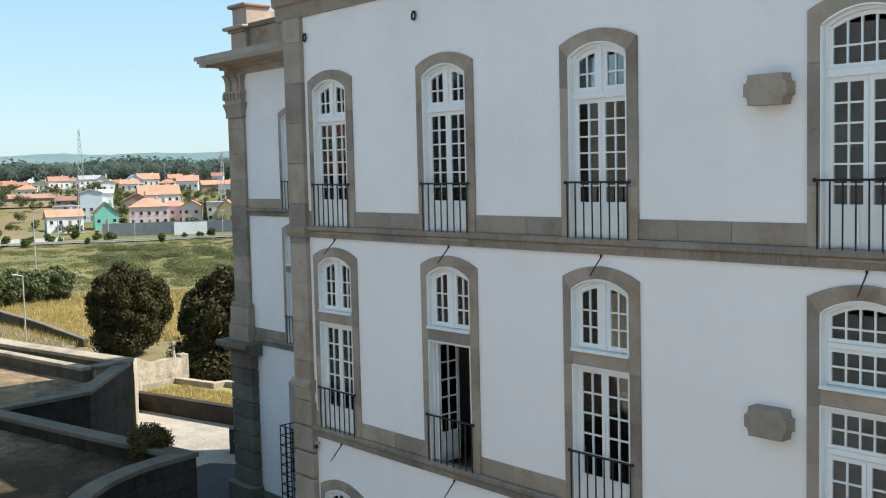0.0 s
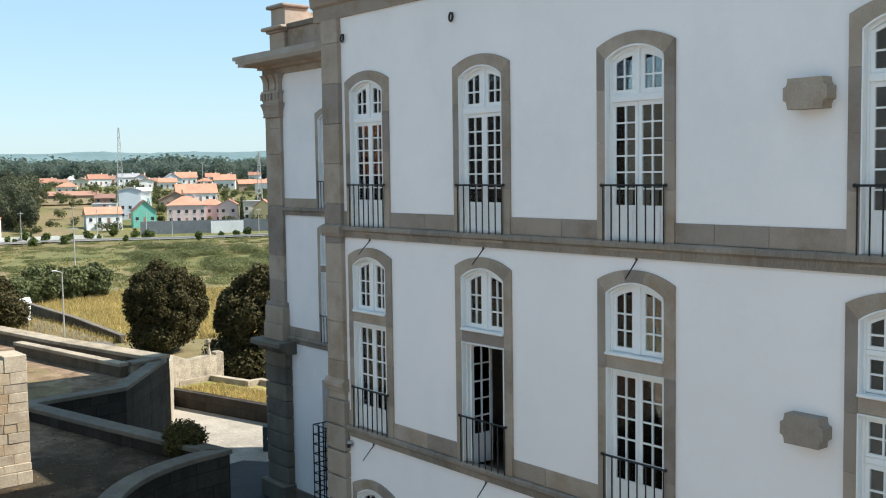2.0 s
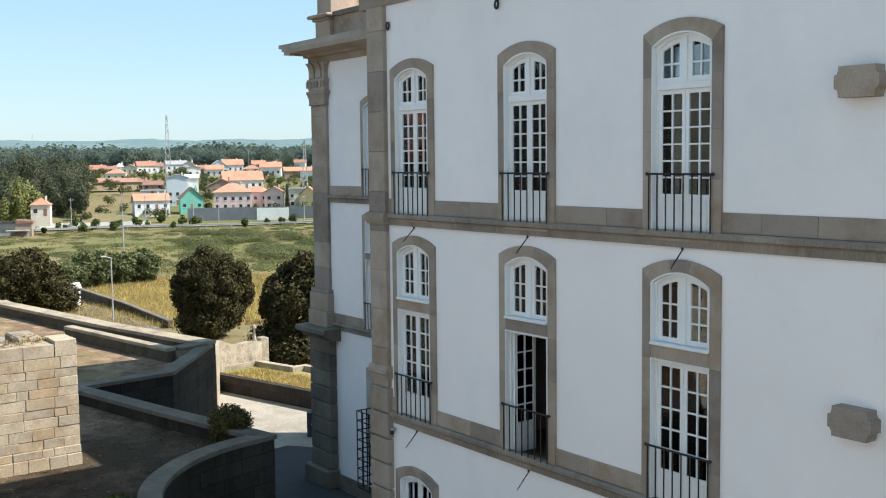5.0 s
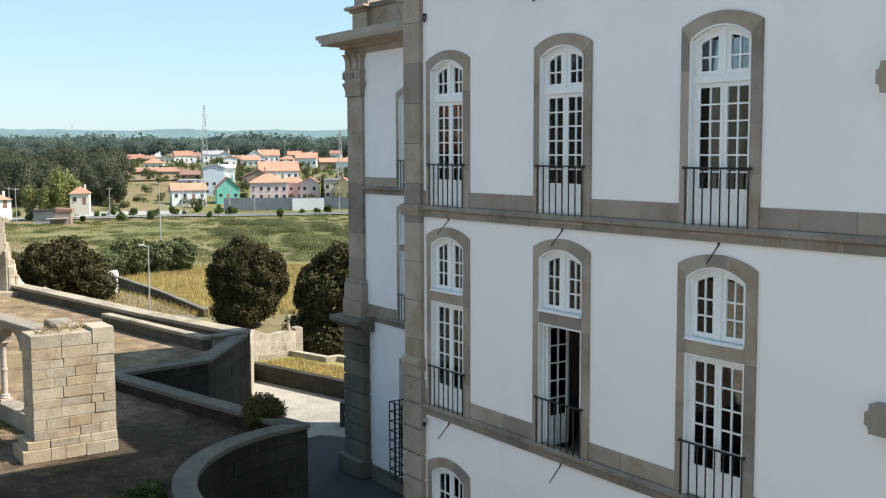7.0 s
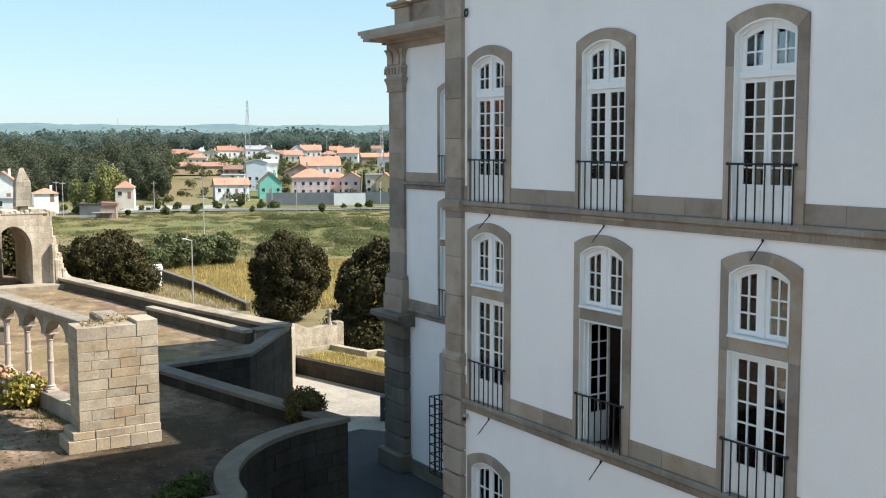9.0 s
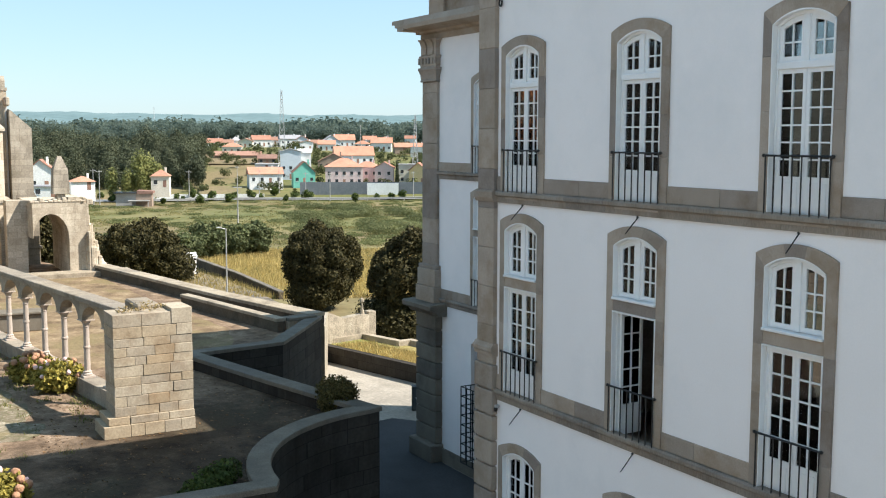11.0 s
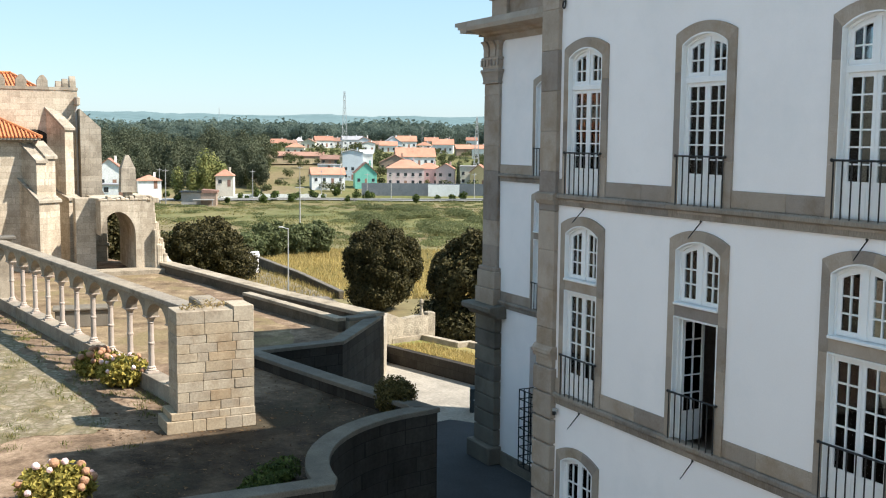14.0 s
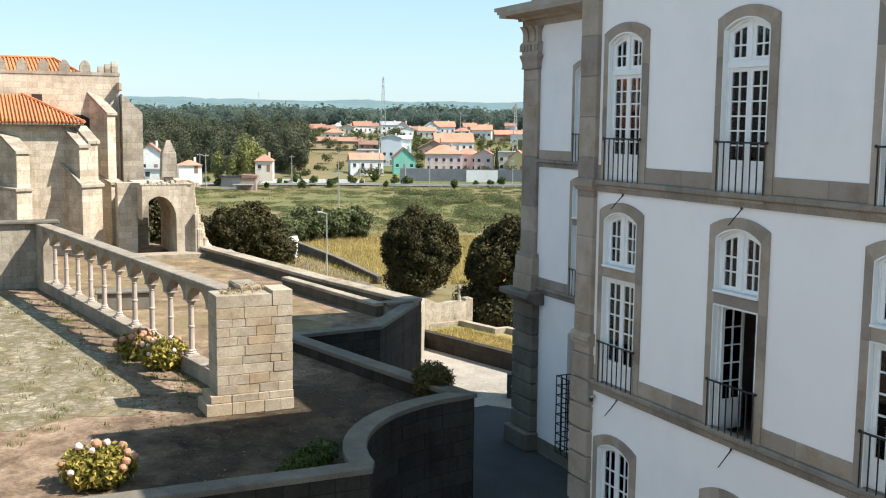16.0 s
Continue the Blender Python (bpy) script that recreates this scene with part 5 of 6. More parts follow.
lo, hi = [bm.verts.new((-49.45 + a, -1.25 + b, 6.4)) for a, b in r0], [bm.verts.new((-49.45 + a, -1.25 + b, 7.9)) for a, b in r1]
tip = [bm.verts.new((-49.45 + a * 0.25, -1.25 + b * 0.25, 8.72)) for a, b in r1]
for i in range(4):
    j = (i + 1) % 4
    bm.faces.new((lo[i], lo[j], hi[j], hi[i]))
    bm.faces.new((hi[i], hi[j], tip[j], tip[i]))
bm.faces.new(lo[::-1])
bm.faces.new(tip)
part("pinnacle", bm, CHURCH_DARK, ruin)
part("pinnacle_foot", boxed(-49.8, -49.1, -1.5, -1.0, 5.9, 6.4, bevel=0.06), CHURCH_DARK, ruin)
part("low_kerb", boxed(-49.0, -47.6, -3.6, 2.6, ZT - 0.05, ZT + 0.3, bevel=0.03), PALE_TOP, ruin)

MEADOW = leafy("meadow grass", (0.16, 0.17, 0.07), (0.33, 0.28, 0.135), patch=0.05, through_light=0.5)
THICKET = leafy("olive thicket leaves", (0.13, 0.15, 0.07), (0.21, 0.22, 0.11), patch=0.1, through_light=0.5)
VILLAGE_LEAF = leafy("garden tree leaves", (0.06, 0.075, 0.032), (0.14, 0.15, 0.07), patch=0.05, through_light=0.35)
SHRUB = leafy("brown-green shrub leaves", (0.06, 0.054, 0.02), (0.18, 0.145, 0.058))
WILLOW = leafy("grey-green leaves", (0.09, 0.11, 0.05), (0.17, 0.19, 0.095))
post = thing("gate_post", "white rendered gate post with a pitched cap", "post", pose(-77.0, 15.05, -2.5))
part("shaft", boxed(-0.42, 0.42, -0.42, 0.42, -0.2, 1.35, bevel=0.04), PLASTER, post)
part("cap", prism(bmesh.new(), [(-0.5, 1.35), (0.5, 1.35), (0.42, 1.5), (0, 1.8), (-0.42, 1.5)], -0.5, 0.5), PAINT, post)

# ---- plants ----
def tree(name, label, at, crown, lobes, count, size, leaf, trunk, seed, core=True):
    t = thing(name, label, "tree", pose(*at))
    bm = bmesh.new()
    rod(bm, (0, 0, -0.1), (0.05, 0.03, trunk * 0.6), trunk * 0.09 + 0.08, 10, trunk * 0.065 + 0.05)
    rod(bm, (0.05, 0.03, trunk * 0.58), (0.0, 0.1, trunk * 1.5), trunk * 0.062 + 0.05, 8, 0.05)
    for k in range(6):
        a = k * 1.05 + seed
        rod(bm, (0.04, 0.03, trunk * (0.55 + 0.08 * k)), (crown * 0.6 * math.cos(a), crown * 0.6 * math.sin(a), trunk * (1.1 + 0.15 * k)), 0.09, 6, 0.03)
    part("trunk", bm, BARK, t)
    leaf_mesh("crown", lobes, count, size, leaf, t, seed)
    return t


def round_lobes(cz, r, rz, n, seed):
    rg = np.random.default_rng(seed)
    out = [(0, 0, cz, r * 0.82, rz * 0.82)]
    for _ in range(n * 3):
        d = rg.normal(size=3)
        d /= np.linalg.norm(d)
        q, o = rg.uniform(0.1, 0.21), rg.uniform(0.74, 0.86)
        out.append((d[0] * r * o, d[1] * r * o, cz + d[2] * rz * o, r * q, rz * q))
    return out


tree("oak_tree", "round dark evergreen tree beside the lane", (-50.3, 16.6, -2.5), 2.6, round_lobes(3.55, 2.95, 3.05, 40, 1) + [(0, 0, 1.9, 2.2, 1.5), (1.1, -0.9, 1.5, 1.5, 1.2), (-1.1, 0.9, 1.5, 1.5, 1.2), (-0.7, -1.0, 1.2, 1.4, 1.0)], 60000, 0.095, OAK, 1.2, 1)
tree("oak_tree", "dark evergreen tree partly hidden by the wing", (-36.9, 16.9, -2.3), 2.8, round_lobes(3.4, 3.1, 3.7, 34, 2) + [(-0.6, -1.6, 1.2, 2.0, 1.7), (1.5, -1.2, 1.0, 1.8, 1.5)], 52000, 0.1, OAK, 1.2, 2)
tree("oak_tree", "dark bushy evergreen tree behind the garden wall", (-73.5, 9.8, -2.4), 3.4, round_lobes(2.3, 3.5, 3.3, 30, 3) + [(-1.5, -3.2, 1.9, 2.0, 2.0), (0.5, 2.6, 0.9, 1.9, 2.0)], 48000, 0.12, OAK, 1.0, 3)
tree("shrub_tree", "dark shrub behind the ruined gateway", (-60.5, -1.2, -0.5), 2.0, round_lobes(3.2, 2.2, 2.8, 14, 4), 7000, 0.15, OAK, 1.2, 4)
for k, (px, py, r, h) in enumerate([(-97, 23.0, 2.4, 4.2), (-100, 27.0, 2.2, 3.8), (-101, 30.0, 2.5, 4.0), (-95, 20.0, 2.2, 3.2)]):
    tree("willow_shrub", "grey-green leafy shrub in the meadow", (px, py, ground_height(px, py)), r, round_lobes(h * 0.52, r, h * 0.55, 12, 20 + k), 5200, 0.18, WILLOW, 0.9, 20 + k)


def hydrangea(at, r, flowers, withered, seed, label):
    t = thing("hydrangea", label, "bush", pose(*at))
    rg = np.random.default_rng(seed)
    bm = bmesh.new()
    for k in range(9):
        a = 0.7 * k
        rod(bm, (0.1 * math.cos(a), 0.1 * math.sin(a), -0.03), (r * 0.6 * math.cos(a), r * 0.6 * math.sin(a), r * 0.75), 0.018, 5)
    part("stems", bm, BARK, t)
    leaf_mesh("foliage", [(0, 0, r * 0.5, r, r * 0.62)] + [(r * 0.55 * math.cos(a), r * 0.55 * math.sin(a), r * 0.5, r * 0.5, r * 0.45) for a in (0.3, 1.6, 2.9, 4.2, 5.4)], 1900, 0.085, HYDRANGEA, t, seed, tousle=0.9)
    for k in range(flowers + withered):
        d = rg.normal(size=3)
        d[2] = abs(d[2]) + 0.15
        d /= np.linalg.norm(d)
        c = Vector((d[0] * r * 1.02, d[1] * r * 1.02, r * 0.5 + d[2] * r * 0.66))
        bm = bmesh.new()
        bmesh.ops.create_icosphere(bm, subdivisions=2, radius=(0.075 if k < flowers else 0.1) * rg.uniform(0.8, 1.3))
        for v in bm.verts:
            v.co = v.co * (1 + 0.22 * noise.noise(v.co * 25 + Vector((k, 0, 0)))) + c
        part("flower_head", bm, PETAL if k < flowers else WITHERED, t)
    return t


hydrangea((-19.9, -7.7, ZT), 0.85, 2, 34, 1, "hydrangea bush with withered brown heads by the arcade")
hydrangea((-18.0, -7.15, ZT), 0.9, 8, 4, 2, "hydrangea bush with pale pink heads by the arcade")
hydrangea((-6.4, -10.75, ZT), 0.85, 7, 8, 3, "hydrangea bush with pink heads at the terrace edge")
for nm, lb, at, lobes, n, s, mt in (
    ("ivy_clump", "dark green ivy growing over the coping", (-5.6, -5.75, ZT), [(0, 0, 0.25, 0.5, 0.3), (0.5, -0.5, 0.2, 0.45, 0.28), (-0.3, 0.4, 0.3, 0.4, 0.3), (0.9, -0.9, 0.15, 0.4, 0.25)], 1500, 0.06, BUSH),
    ("box_shrub", "rounded brown-green shrub at the wall corner", (-10.9, -0.1, ZT), [(0, 0, 0.55, 0.58, 0.56), (0.42, 0.08, 0.55, 0.46, 0.52), (-0.42, -0.1, 0.5, 0.42, 0.48), (0.2, -0.3, 0.4, 0.42, 0.4)], 7000, 0.045, SHRUB),
    ("vine", "green vine on the raised bed by the wing", (-24.0, 12.3, -1.55), [(0, 0, 0.5, 0.5, 0.6), (0.4, 0.2, 0.9, 0.35, 0.4)], 900, 0.09, BUSH),
):
    t = thing(nm, lb, "shrub", pose(*at))
    part("stem", rod(bmesh.new(), (0, 0, -0.05), (0.05, 0, lobes[0][2]), 0.03, 6), BARK, t)
    leaf_mesh("foliage", lobes, n, s, mt, t, 7)

# ---- beyond the lane ----
parapet("lane_wall", [(-57.5, 16.3), (-70, 17.2), (-88, 17.5)], -3.6, -1.95, 0.35, "low dark wall along the far lane", mat=GARDEN_STONE, cope=0.1, step=3.0)
bm = bmesh.new()
top = [bm.verts.new((x, y, ground_height(x, y) + 0.22)) for x, y in ((-38, 12.9), (-60, 15.6), (-74, 16.5), (-88, 17.0), (-90, 14), (-74, 12.4), (-60, 10.5), (-38, 8.2))]
for q in ((0, 1, 6, 7), (1, 2, 5, 6), (2, 3, 4, 5)):
    bm.faces.new([top[i] for i in q])
bmesh.ops.solidify(bm, geom=list(bm.faces), thickness=0.2)
tagged(link_mesh("road_lower", bm, COBBLE), "pale paved lower lane", "road", kind="structure")


def far(az, r):
    a = radians(az)
    x, y = EYE[0] - r * math.sin(a), EYE[1] + r * math.cos(a)
    return x, y, ground_height(x, y)


def street_lamp(m, h=6.5):
    t = thing("street_lamp", "grey steel street lamp", "lamp", m, "street lamps")
    grey = STEEL
    part("pole", lathe(bmesh.new(), [(0.075, 0), (0.065, 0.6), (0.04, h)], (0, 0, 0), 8), grey, t)
    part("arm", rod(bmesh.new(), (0, 0, h - 0.05), (-0.1, -0.5, h + 0.08), 0.035), grey, t)
    part("lantern", boxed(-0.13, 0.03, -0.72, -0.36, h + 0.04, h + 0.13, bevel=0.03), grey, t)
    return t


STEEL = surface("galvanised steel", (0.4, 0.4, 0.39), (0.5, 0.5, 0.49), 3, 20, 0.5, 0.05, metal=0.4)
lampost = street_lamp(pose(-57.0, 11.8, -2.35), 5.5)


def utility_pole(m, h):
    t = thing("utility_pole", "grey concrete utility pole", "pole", m, "utility poles")
    part("pole", rod(bmesh.new(), (0, 0, -0.2), (0, 0, h), 0.16, 6, 0.1), CONCRETE, t)
    part("crossarm", boxed(-0.08, 0.08, -0.9, 0.9, h - 0.7, h - 0.55), CONCRETE, t)
    return t


def pylon(m, h):
    """Lattice mast with cross arms."""
    t = thing("power_pylon", "lattice steel power pylon", "pylon", m, "power pylons")
    w = h * 0.05
    bm = bmesh.new()
    for sx, sy in ((-1, -1), (1, -1), (1, 1), (-1, 1)):
        rod(bm, (sx * w, sy * w, -0.5), (sx * w * 0.15, sy * w * 0.15, h), 0.11, 4)
    n = 9
    for i in range(n):
        a, b = w * (1 - 0.85 * i / n), w * (1 - 0.85 * (i + 1) / n)
        za, zb = h * i / n, h * (i + 1) / n
        for (p, q), (u, v) in (((-1, -1), (1, -1)), ((1, -1), (1, 1)), ((1, 1), (-1, 1)), ((-1, 1), (-1, -1))):
            rod(bm, (p * a, q * a, za), (u * b, v * b, zb), 0.07, 4)
    part("mast", bm, STEEL, t)
    for z, l in ((0.78, 0.16), (0.88, 0.12), (0.96, 0.08)):
        part("arm", boxed(-0.12, 0.12, -h * l, h * l, h * z, h * z + 0.25), STEEL, t)
    return t


for az, r, h in ((68.52, 455, 34), (61.4, 425, 26), (75.1, 2300, 62)):
    x, y, z = far(az, r)
    pylon(pose(x, y, z, 0, 0, 70), h)
for az, r, h in ((64.35, 590, 14), (70.9, 395, 9), (69.75, 380, 9), (67.3, 368, 9), (66.0, 372, 9), (61.5, 372, 9), (70.9, 215, 8), (77.9, 330, 11), (78.2, 340, 11), (73.4, 360, 10), (68.7, 385, 10)):
    utility_pole(pose(*far(az, r)), h)

WALLS = {
    "white": surface("white house render", (0.72, 0.72, 0.7), (0.82, 0.82, 0.8), 0.2, 3, 0.9, 0, stain=(0.6, 0.6, 0.57), stain_scale=0.3),
    "cream": surface("cream house render", (0.6, 0.55, 0.45), (0.7, 0.66, 0.56), 0.2, 3, 0.9, 0),
    "pink": surface("pink house render", (0.6, 0.46, 0.44), (0.7, 0.56, 0.54), 0.2, 3, 0.9, 0),
    "yellow": surface("yellow house render", (0.68, 0.5, 0.26), (0.76, 0.58, 0.33), 0.2, 3, 0.9, 0),
    "green": surface("sea-green house render", (0.14, 0.42, 0.34), (0.2, 0.5, 0.41), 0.2, 3, 0.9, 0),
    "paleblue": surface("pale grey-blue render", (0.52, 0.58, 0.62), (0.6, 0.66, 0.7), 0.2, 3, 0.9, 0),
    "brown": surface("bare brick and stone", (0.24, 0.18, 0.14), (0.36, 0.28, 0.22), 0.3, 3, 0.9, 0),
}
ROOFS = {
    "orange": surface("orange roof tiles", (0.36, 0.175, 0.12), (0.5, 0.27, 0.19), 0.3, 2.5, 0.9, 0.3, 0.05, vary=0.25),
    "brown": surface("old brown roof tiles", (0.26, 0.15, 0.11), (0.36, 0.22, 0.17), 0.3, 2.5, 0.9, 0.3, 0.05, vary=0.25),
    "grey": surface("grey fibre roof", (0.3, 0.3, 0.31), (0.42, 0.42, 0.43), 0.3, 2.5, 0.9, 0.2, 0.05, vary=0.2),
    "white": surface("white flat roof", (0.7, 0.7, 0.68), (0.8, 0.8, 0.78), 0.3, 2.5, 0.9, 0.2, 0.05),
}
DARK = surface("dark window pane", (0.03, 0.035, 0.04), (0.05, 0.055, 0.06), 1, 5, 0.2, 0)
WORDS = {"white": "white", "cream": "cream", "pink": "pink", "yellow": "yellow", "green": "sea-green", "paleblue": "pale blue", "brown": "brown brick"}


def house(x, y, z, w, eave, ridge, shape, wall, roof):
    """A village house that faces the convent: walls, roof with eaves, windows, door, chimney."""
    face = math.degrees(math.atan2(y - EYE[1], x - EYE[0])) - 90 + ((x * 7 + y * 3) % 17 - 8)
    t = thing("house", f"{WORDS[wall]} village house with {'a flat' if shape == 'flat' else roof + ' tiled'} roof", "house", pose(x, y, z, 0, 0, face), "houses of the village")
    d = max(6.0, min(11.0, w * 0.8))
    h, ov = max(2.2, eave), 0.4
    part("wall", boxed(-w / 2, w / 2, -d / 2, d / 2, -3.0, h), WALLS[wall], t)
    ridge = max(ridge, h + 0.3)
    bm = bmesh.new()
    if shape == "flat":
        box(bm, -w / 2 - 0.2, w / 2 + 0.2, -d / 2 - 0.3, d / 2 + 0.2, h, h + 0.35)
    elif shape == "gable":
        prism(bm, [(-w / 2 - ov, h - 0.1), (0, ridge - 0.12), (w / 2 + ov, h - 0.1), (w / 2 + ov, h + 0.1), (0, ridge + 0.1), (-w / 2 - ov, h + 0.1)], -d / 2 - ov, d / 2 + ov)
        part("gable_wall", prism(bmesh.new(), [(-w / 2 + 0.01, h), (w / 2 - 0.01, h), (0, ridge - 0.14)], -d / 2 + 0.02, d / 2 - 0.02), WALLS[wall], t)
    elif shape == "side":
        prism(bm, [(-d / 2 - ov, h - 0.05), (d / 2 + ov, h - 0.05), (d / 2 + ov, h + 0.1), (0, ridge + 0.1), (-d / 2 - ov, h + 0.1)], -w / 2 - ov, w / 2 + ov, "x")
    else:
        vs = [bm.verts.new(v) for v in ((-w / 2 - ov, -d / 2 - ov, h), (w / 2 + ov, -d / 2 - ov, h), (w / 2 + ov, d / 2 + ov, h), (-w / 2 - ov, d / 2 + ov, h), (-max(0.3, w / 2 - d / 2), 0, ridge), (max(0.3, w / 2 - d / 2), 0, ridge))]
        for f in ((0, 1, 5, 4), (1, 2, 5), (2, 3, 4, 5), (3, 0, 4), (3, 2, 1, 0)):
            bm.faces.new([vs[i] for i in f])
    part("roof", bm, ROOFS[roof], t)
    floors = 2 if h > 5.2 else 1
    n = max(2, int(w / 2.6))
    for f in range(floors):
        for i in range(n):
            c = -w / 2 + w * (i + 0.5) / n
            z0 = 0.9 + f * 2.9
            if f == 0 and i == n // 2:
                part("door", boxed(c - 0.5, c + 0.5, -d / 2 - 0.03, -d / 2 + 0.1, 0, 2.1), ROOFS["brown"], t)
                continue
            if z0 + 1.2 > h - 0.15:
                continue
            win = part("window", boxed(c - 0.55, c + 0.55, -d / 2 - 0.04, -d / 2 + 0.1, z0, z0 + 1.25), DARK, t)
            part("sill", boxed(c - 0.65, c + 0.65, -d / 2 - 0.12, -d / 2 - 0.01, z0 - 0.12, z0 - 0.01), WALLS["white"], win)
    if shape != "flat":
        part("chimney", boxed(w * 0.2, w * 0.2 + 0.6, 0.4, 1.0, h, ridge + 0.7), WALLS[wall], t)
    return t


house(-356, 127, -6.9, 12.3, 3.4, 5.9, 'side', 'white', 'orange')
house(-380, 147, -6.5, 8.2, 10.9, 12.1, 'gable', 'paleblue', 'grey')
house(-380, 153, -4.9, 5.1, 8.9, 10.3, 'side', 'white', 'white')
house(-355, 142, -7.2, 8.2, 4.1, 8.2, 'gable', 'green', 'brown')
house(-353, 158, -7.9, 14.2, 6.8, 10.0, 'hip', 'pink', 'orange')
house(-357, 170, -8.2, 10.0, 6.7, 8.9, 'hip', 'pink', 'orange')
house(-348, 173, -8.1, 7.2, 6.6, 8.8, 'gable', 'pink', 'orange')
house(-343, 180, -7.4, 7.2, 7.0, 8.7, 'flat', 'cream', 'grey')
house(-335, 181, -7.3, 6.7, 4.9, 7.9, 'gable', 'yellow', 'orange')
house(-406, 187, -1.3, 17.0, 3.5, 7.5, 'side', 'white', 'orange')
house(-396, 173, -3.2, 13.1, 3.1, 6.5, 'gable', 'brown', 'brown')
house(-538, 235, 3.7, 10.1, 3.9, 7.7, 'gable', 'paleblue', 'grey')
house(-537, 243, 5.0, 11.7, 3.6, 6.8, 'side', 'white', 'orange')
house(-521, 247, 4.0, 8.3, 2.5, 4.4, 'hip', 'white', 'orange')
house(-499, 248, 3.1, 11.1, 4.0, 7.0, 'side', 'white', 'orange')
house(-476, 249, 2.9, 9.5, 2.1, 4.4, 'side', 'brown', 'orange')
house(-454, 246, 0.3, 7.7, 5.1, 7.1, 'side', 'white', 'orange')
house(-599, 187, 3.9, 8.9, 2.7, 5.5, 'side', 'white', 'orange')
house(-602, 196, 4.6, 6.2, 2.1, 4.1, 'side', 'cream', 'brown')
house(-605, 202, 5.0, 5.6, 3.1, 5.5, 'hip', 'white', 'grey')
house(-584, 201, 4.2, 8.4, 3.4, 5.4, 'gable', 'cream', 'brown')
house(-586, 211, 4.9, 10.9, 3.7, 6.4, 'side', 'white', 'orange')
house(-588, 219, 5.6, 6.9, 2.7, 4.8, 'side', 'white', 'brown')
house(-575, 225, 5.8, 12.2, 3.4, 5.7, 'side', 'white', 'grey')
house(-563, 228, 4.6, 8.0, 4.0, 6.6, 'gable', 'white', 'orange')
house(-555, 233, 4.1, 8.6, 2.6, 4.6, 'side', 'pink', 'brown')
house(-430, 156, -1.9, 8.1, 2.5, 4.3, 'side', 'brown', 'brown')
house(-393, 142, -3.2, 9.3, 1.9, 3.3, 'flat', 'white', 'grey')
house(-472, 157, -0.8, 21.9, 2.2, 4.1, 'side', 'brown', 'brown')
house(-277, 35, -3.7, 6.3, 4.9, 7.7, 'gable', 'white', 'orange')
house(-275, 45, -4.1, 6.1, 1.9, 3.6, 'hip', 'white', 'orange')
house(-306, 74.6, -5.2, 5.4, 3.3, 5.2, 'hip', 'cream', 'orange')
house(-257, 33, -4.9, 7.0, 2.6, 2.9, 'flat', 'white', 'grey')
shed = thing("shed", "grey stone shed with a dark overhanging roof", "shed", pose(-302, 65.5, ground_height(-302, 65.5) + 0.3, 0, 0, 70))
part("wall", boxed(-5.2, 0.6, -2.5, 2.5, -1.0, 3.7), CONCRETE, shed, "dark grey boarded wall")
part("wall", boxed(0.62, 5.2, -2.9, 2.5, -1.0, 3.6), WALLS["brown"], shed, "bare stone wall")
part("roof", boxed(-5.7, 1.0, -3.3, 3.0, 3.7, 4.1), DARK, shed)
part("roof", prism(bmesh.new(), [(0.9, 3.6), (5.6, 3.6), (5.6, 4.3), (0.9, 4.6)], -3.2, 3.0), ROOFS["brown"], shed)
part("canopy", boxed(-1.5, 4.6, -5.2, -2.95, 1.5, 1.75), CONCRETE, shed)
part("canopy_post", boxed(4.2, 4.45, -5.1, -4.85, -1.0, 1.5), CONCRETE, shed)

# the back rows of the village
rh = random.Random(9)
for az, r in [(56 + 1.15 * k + rh.uniform(-0.3, 0.3), rh.choice((560, 590, 620, 660, 690))) for k in range(24)]:
    if az > 72.0:
        continue
    x, y, z = far(az, r)
    house(x, y, z, rh.uniform(6, 10), rh.uniform(2.6, 4.6), rh.uniform(4.8, 6.6), rh.choice(("side", "gable", "hip")), rh.choice(("white", "white", "cream", "paleblue", "pink")), rh.choice(("orange", "orange", "brown")))

# road, walls and rail in front of the village
def ring_band(name, a0, a1, r0, r1, lift, material, label, category, n=30):
    bm = bmesh.new()
    rows = []
    for i in range(n + 1):
        az = a0 + (a1 - a0) * i / n
        p, q = far(az, r0), far(az, r1)
        rows.append((bm.verts.new((p[0], p[1], p[2] + lift)), bm.verts.new((q[0], q[1], q[2] + lift))))
    for a, b in zip(rows, rows[1:]):
        bm.faces.new((a[0], a[1], b[1], b[0]))
    return tagged(link_mesh(name, bm, material), label, category, kind="structure")


ring_band("road", 55, 80, 352, 366, 0.35, ROAD, "grey country road past the village", "road")
SLATE = surface("slate-grey render", (0.13, 0.145, 0.16), (0.2, 0.215, 0.23), 0.3, 3, 0.9, 0)
for nm, a0, a1, r, h, mt, lb in (("road_wall_1", 60, 67.6, 380, 4.4, SLATE, "slate-grey roadside retaining wall"), ("road_wall_2", 62.3, 64.0, 378, 4.2, WALLS["white"], "white roadside wall"), ("road_wall_3", 69.5, 76.5, 372, 1.3, WALLS["white"], "low white roadside wall")):
    pts = [far(a0 + (a1 - a0) * i / 10, r)[:2] for i in range(11)]
    base = far((a0 + a1) / 2, r)[2]
    tagged(link_mesh(nm, run_wall(bmesh.new(), pts, 0.4, base - 2, base + h), mt), lb, "wall", kind="structure")
rail = thing("guard_rail", "steel guard rail along the country road", "rail")
pts = [far(56 + 20 * i / 30, 350)[:2] for i in range(31)]
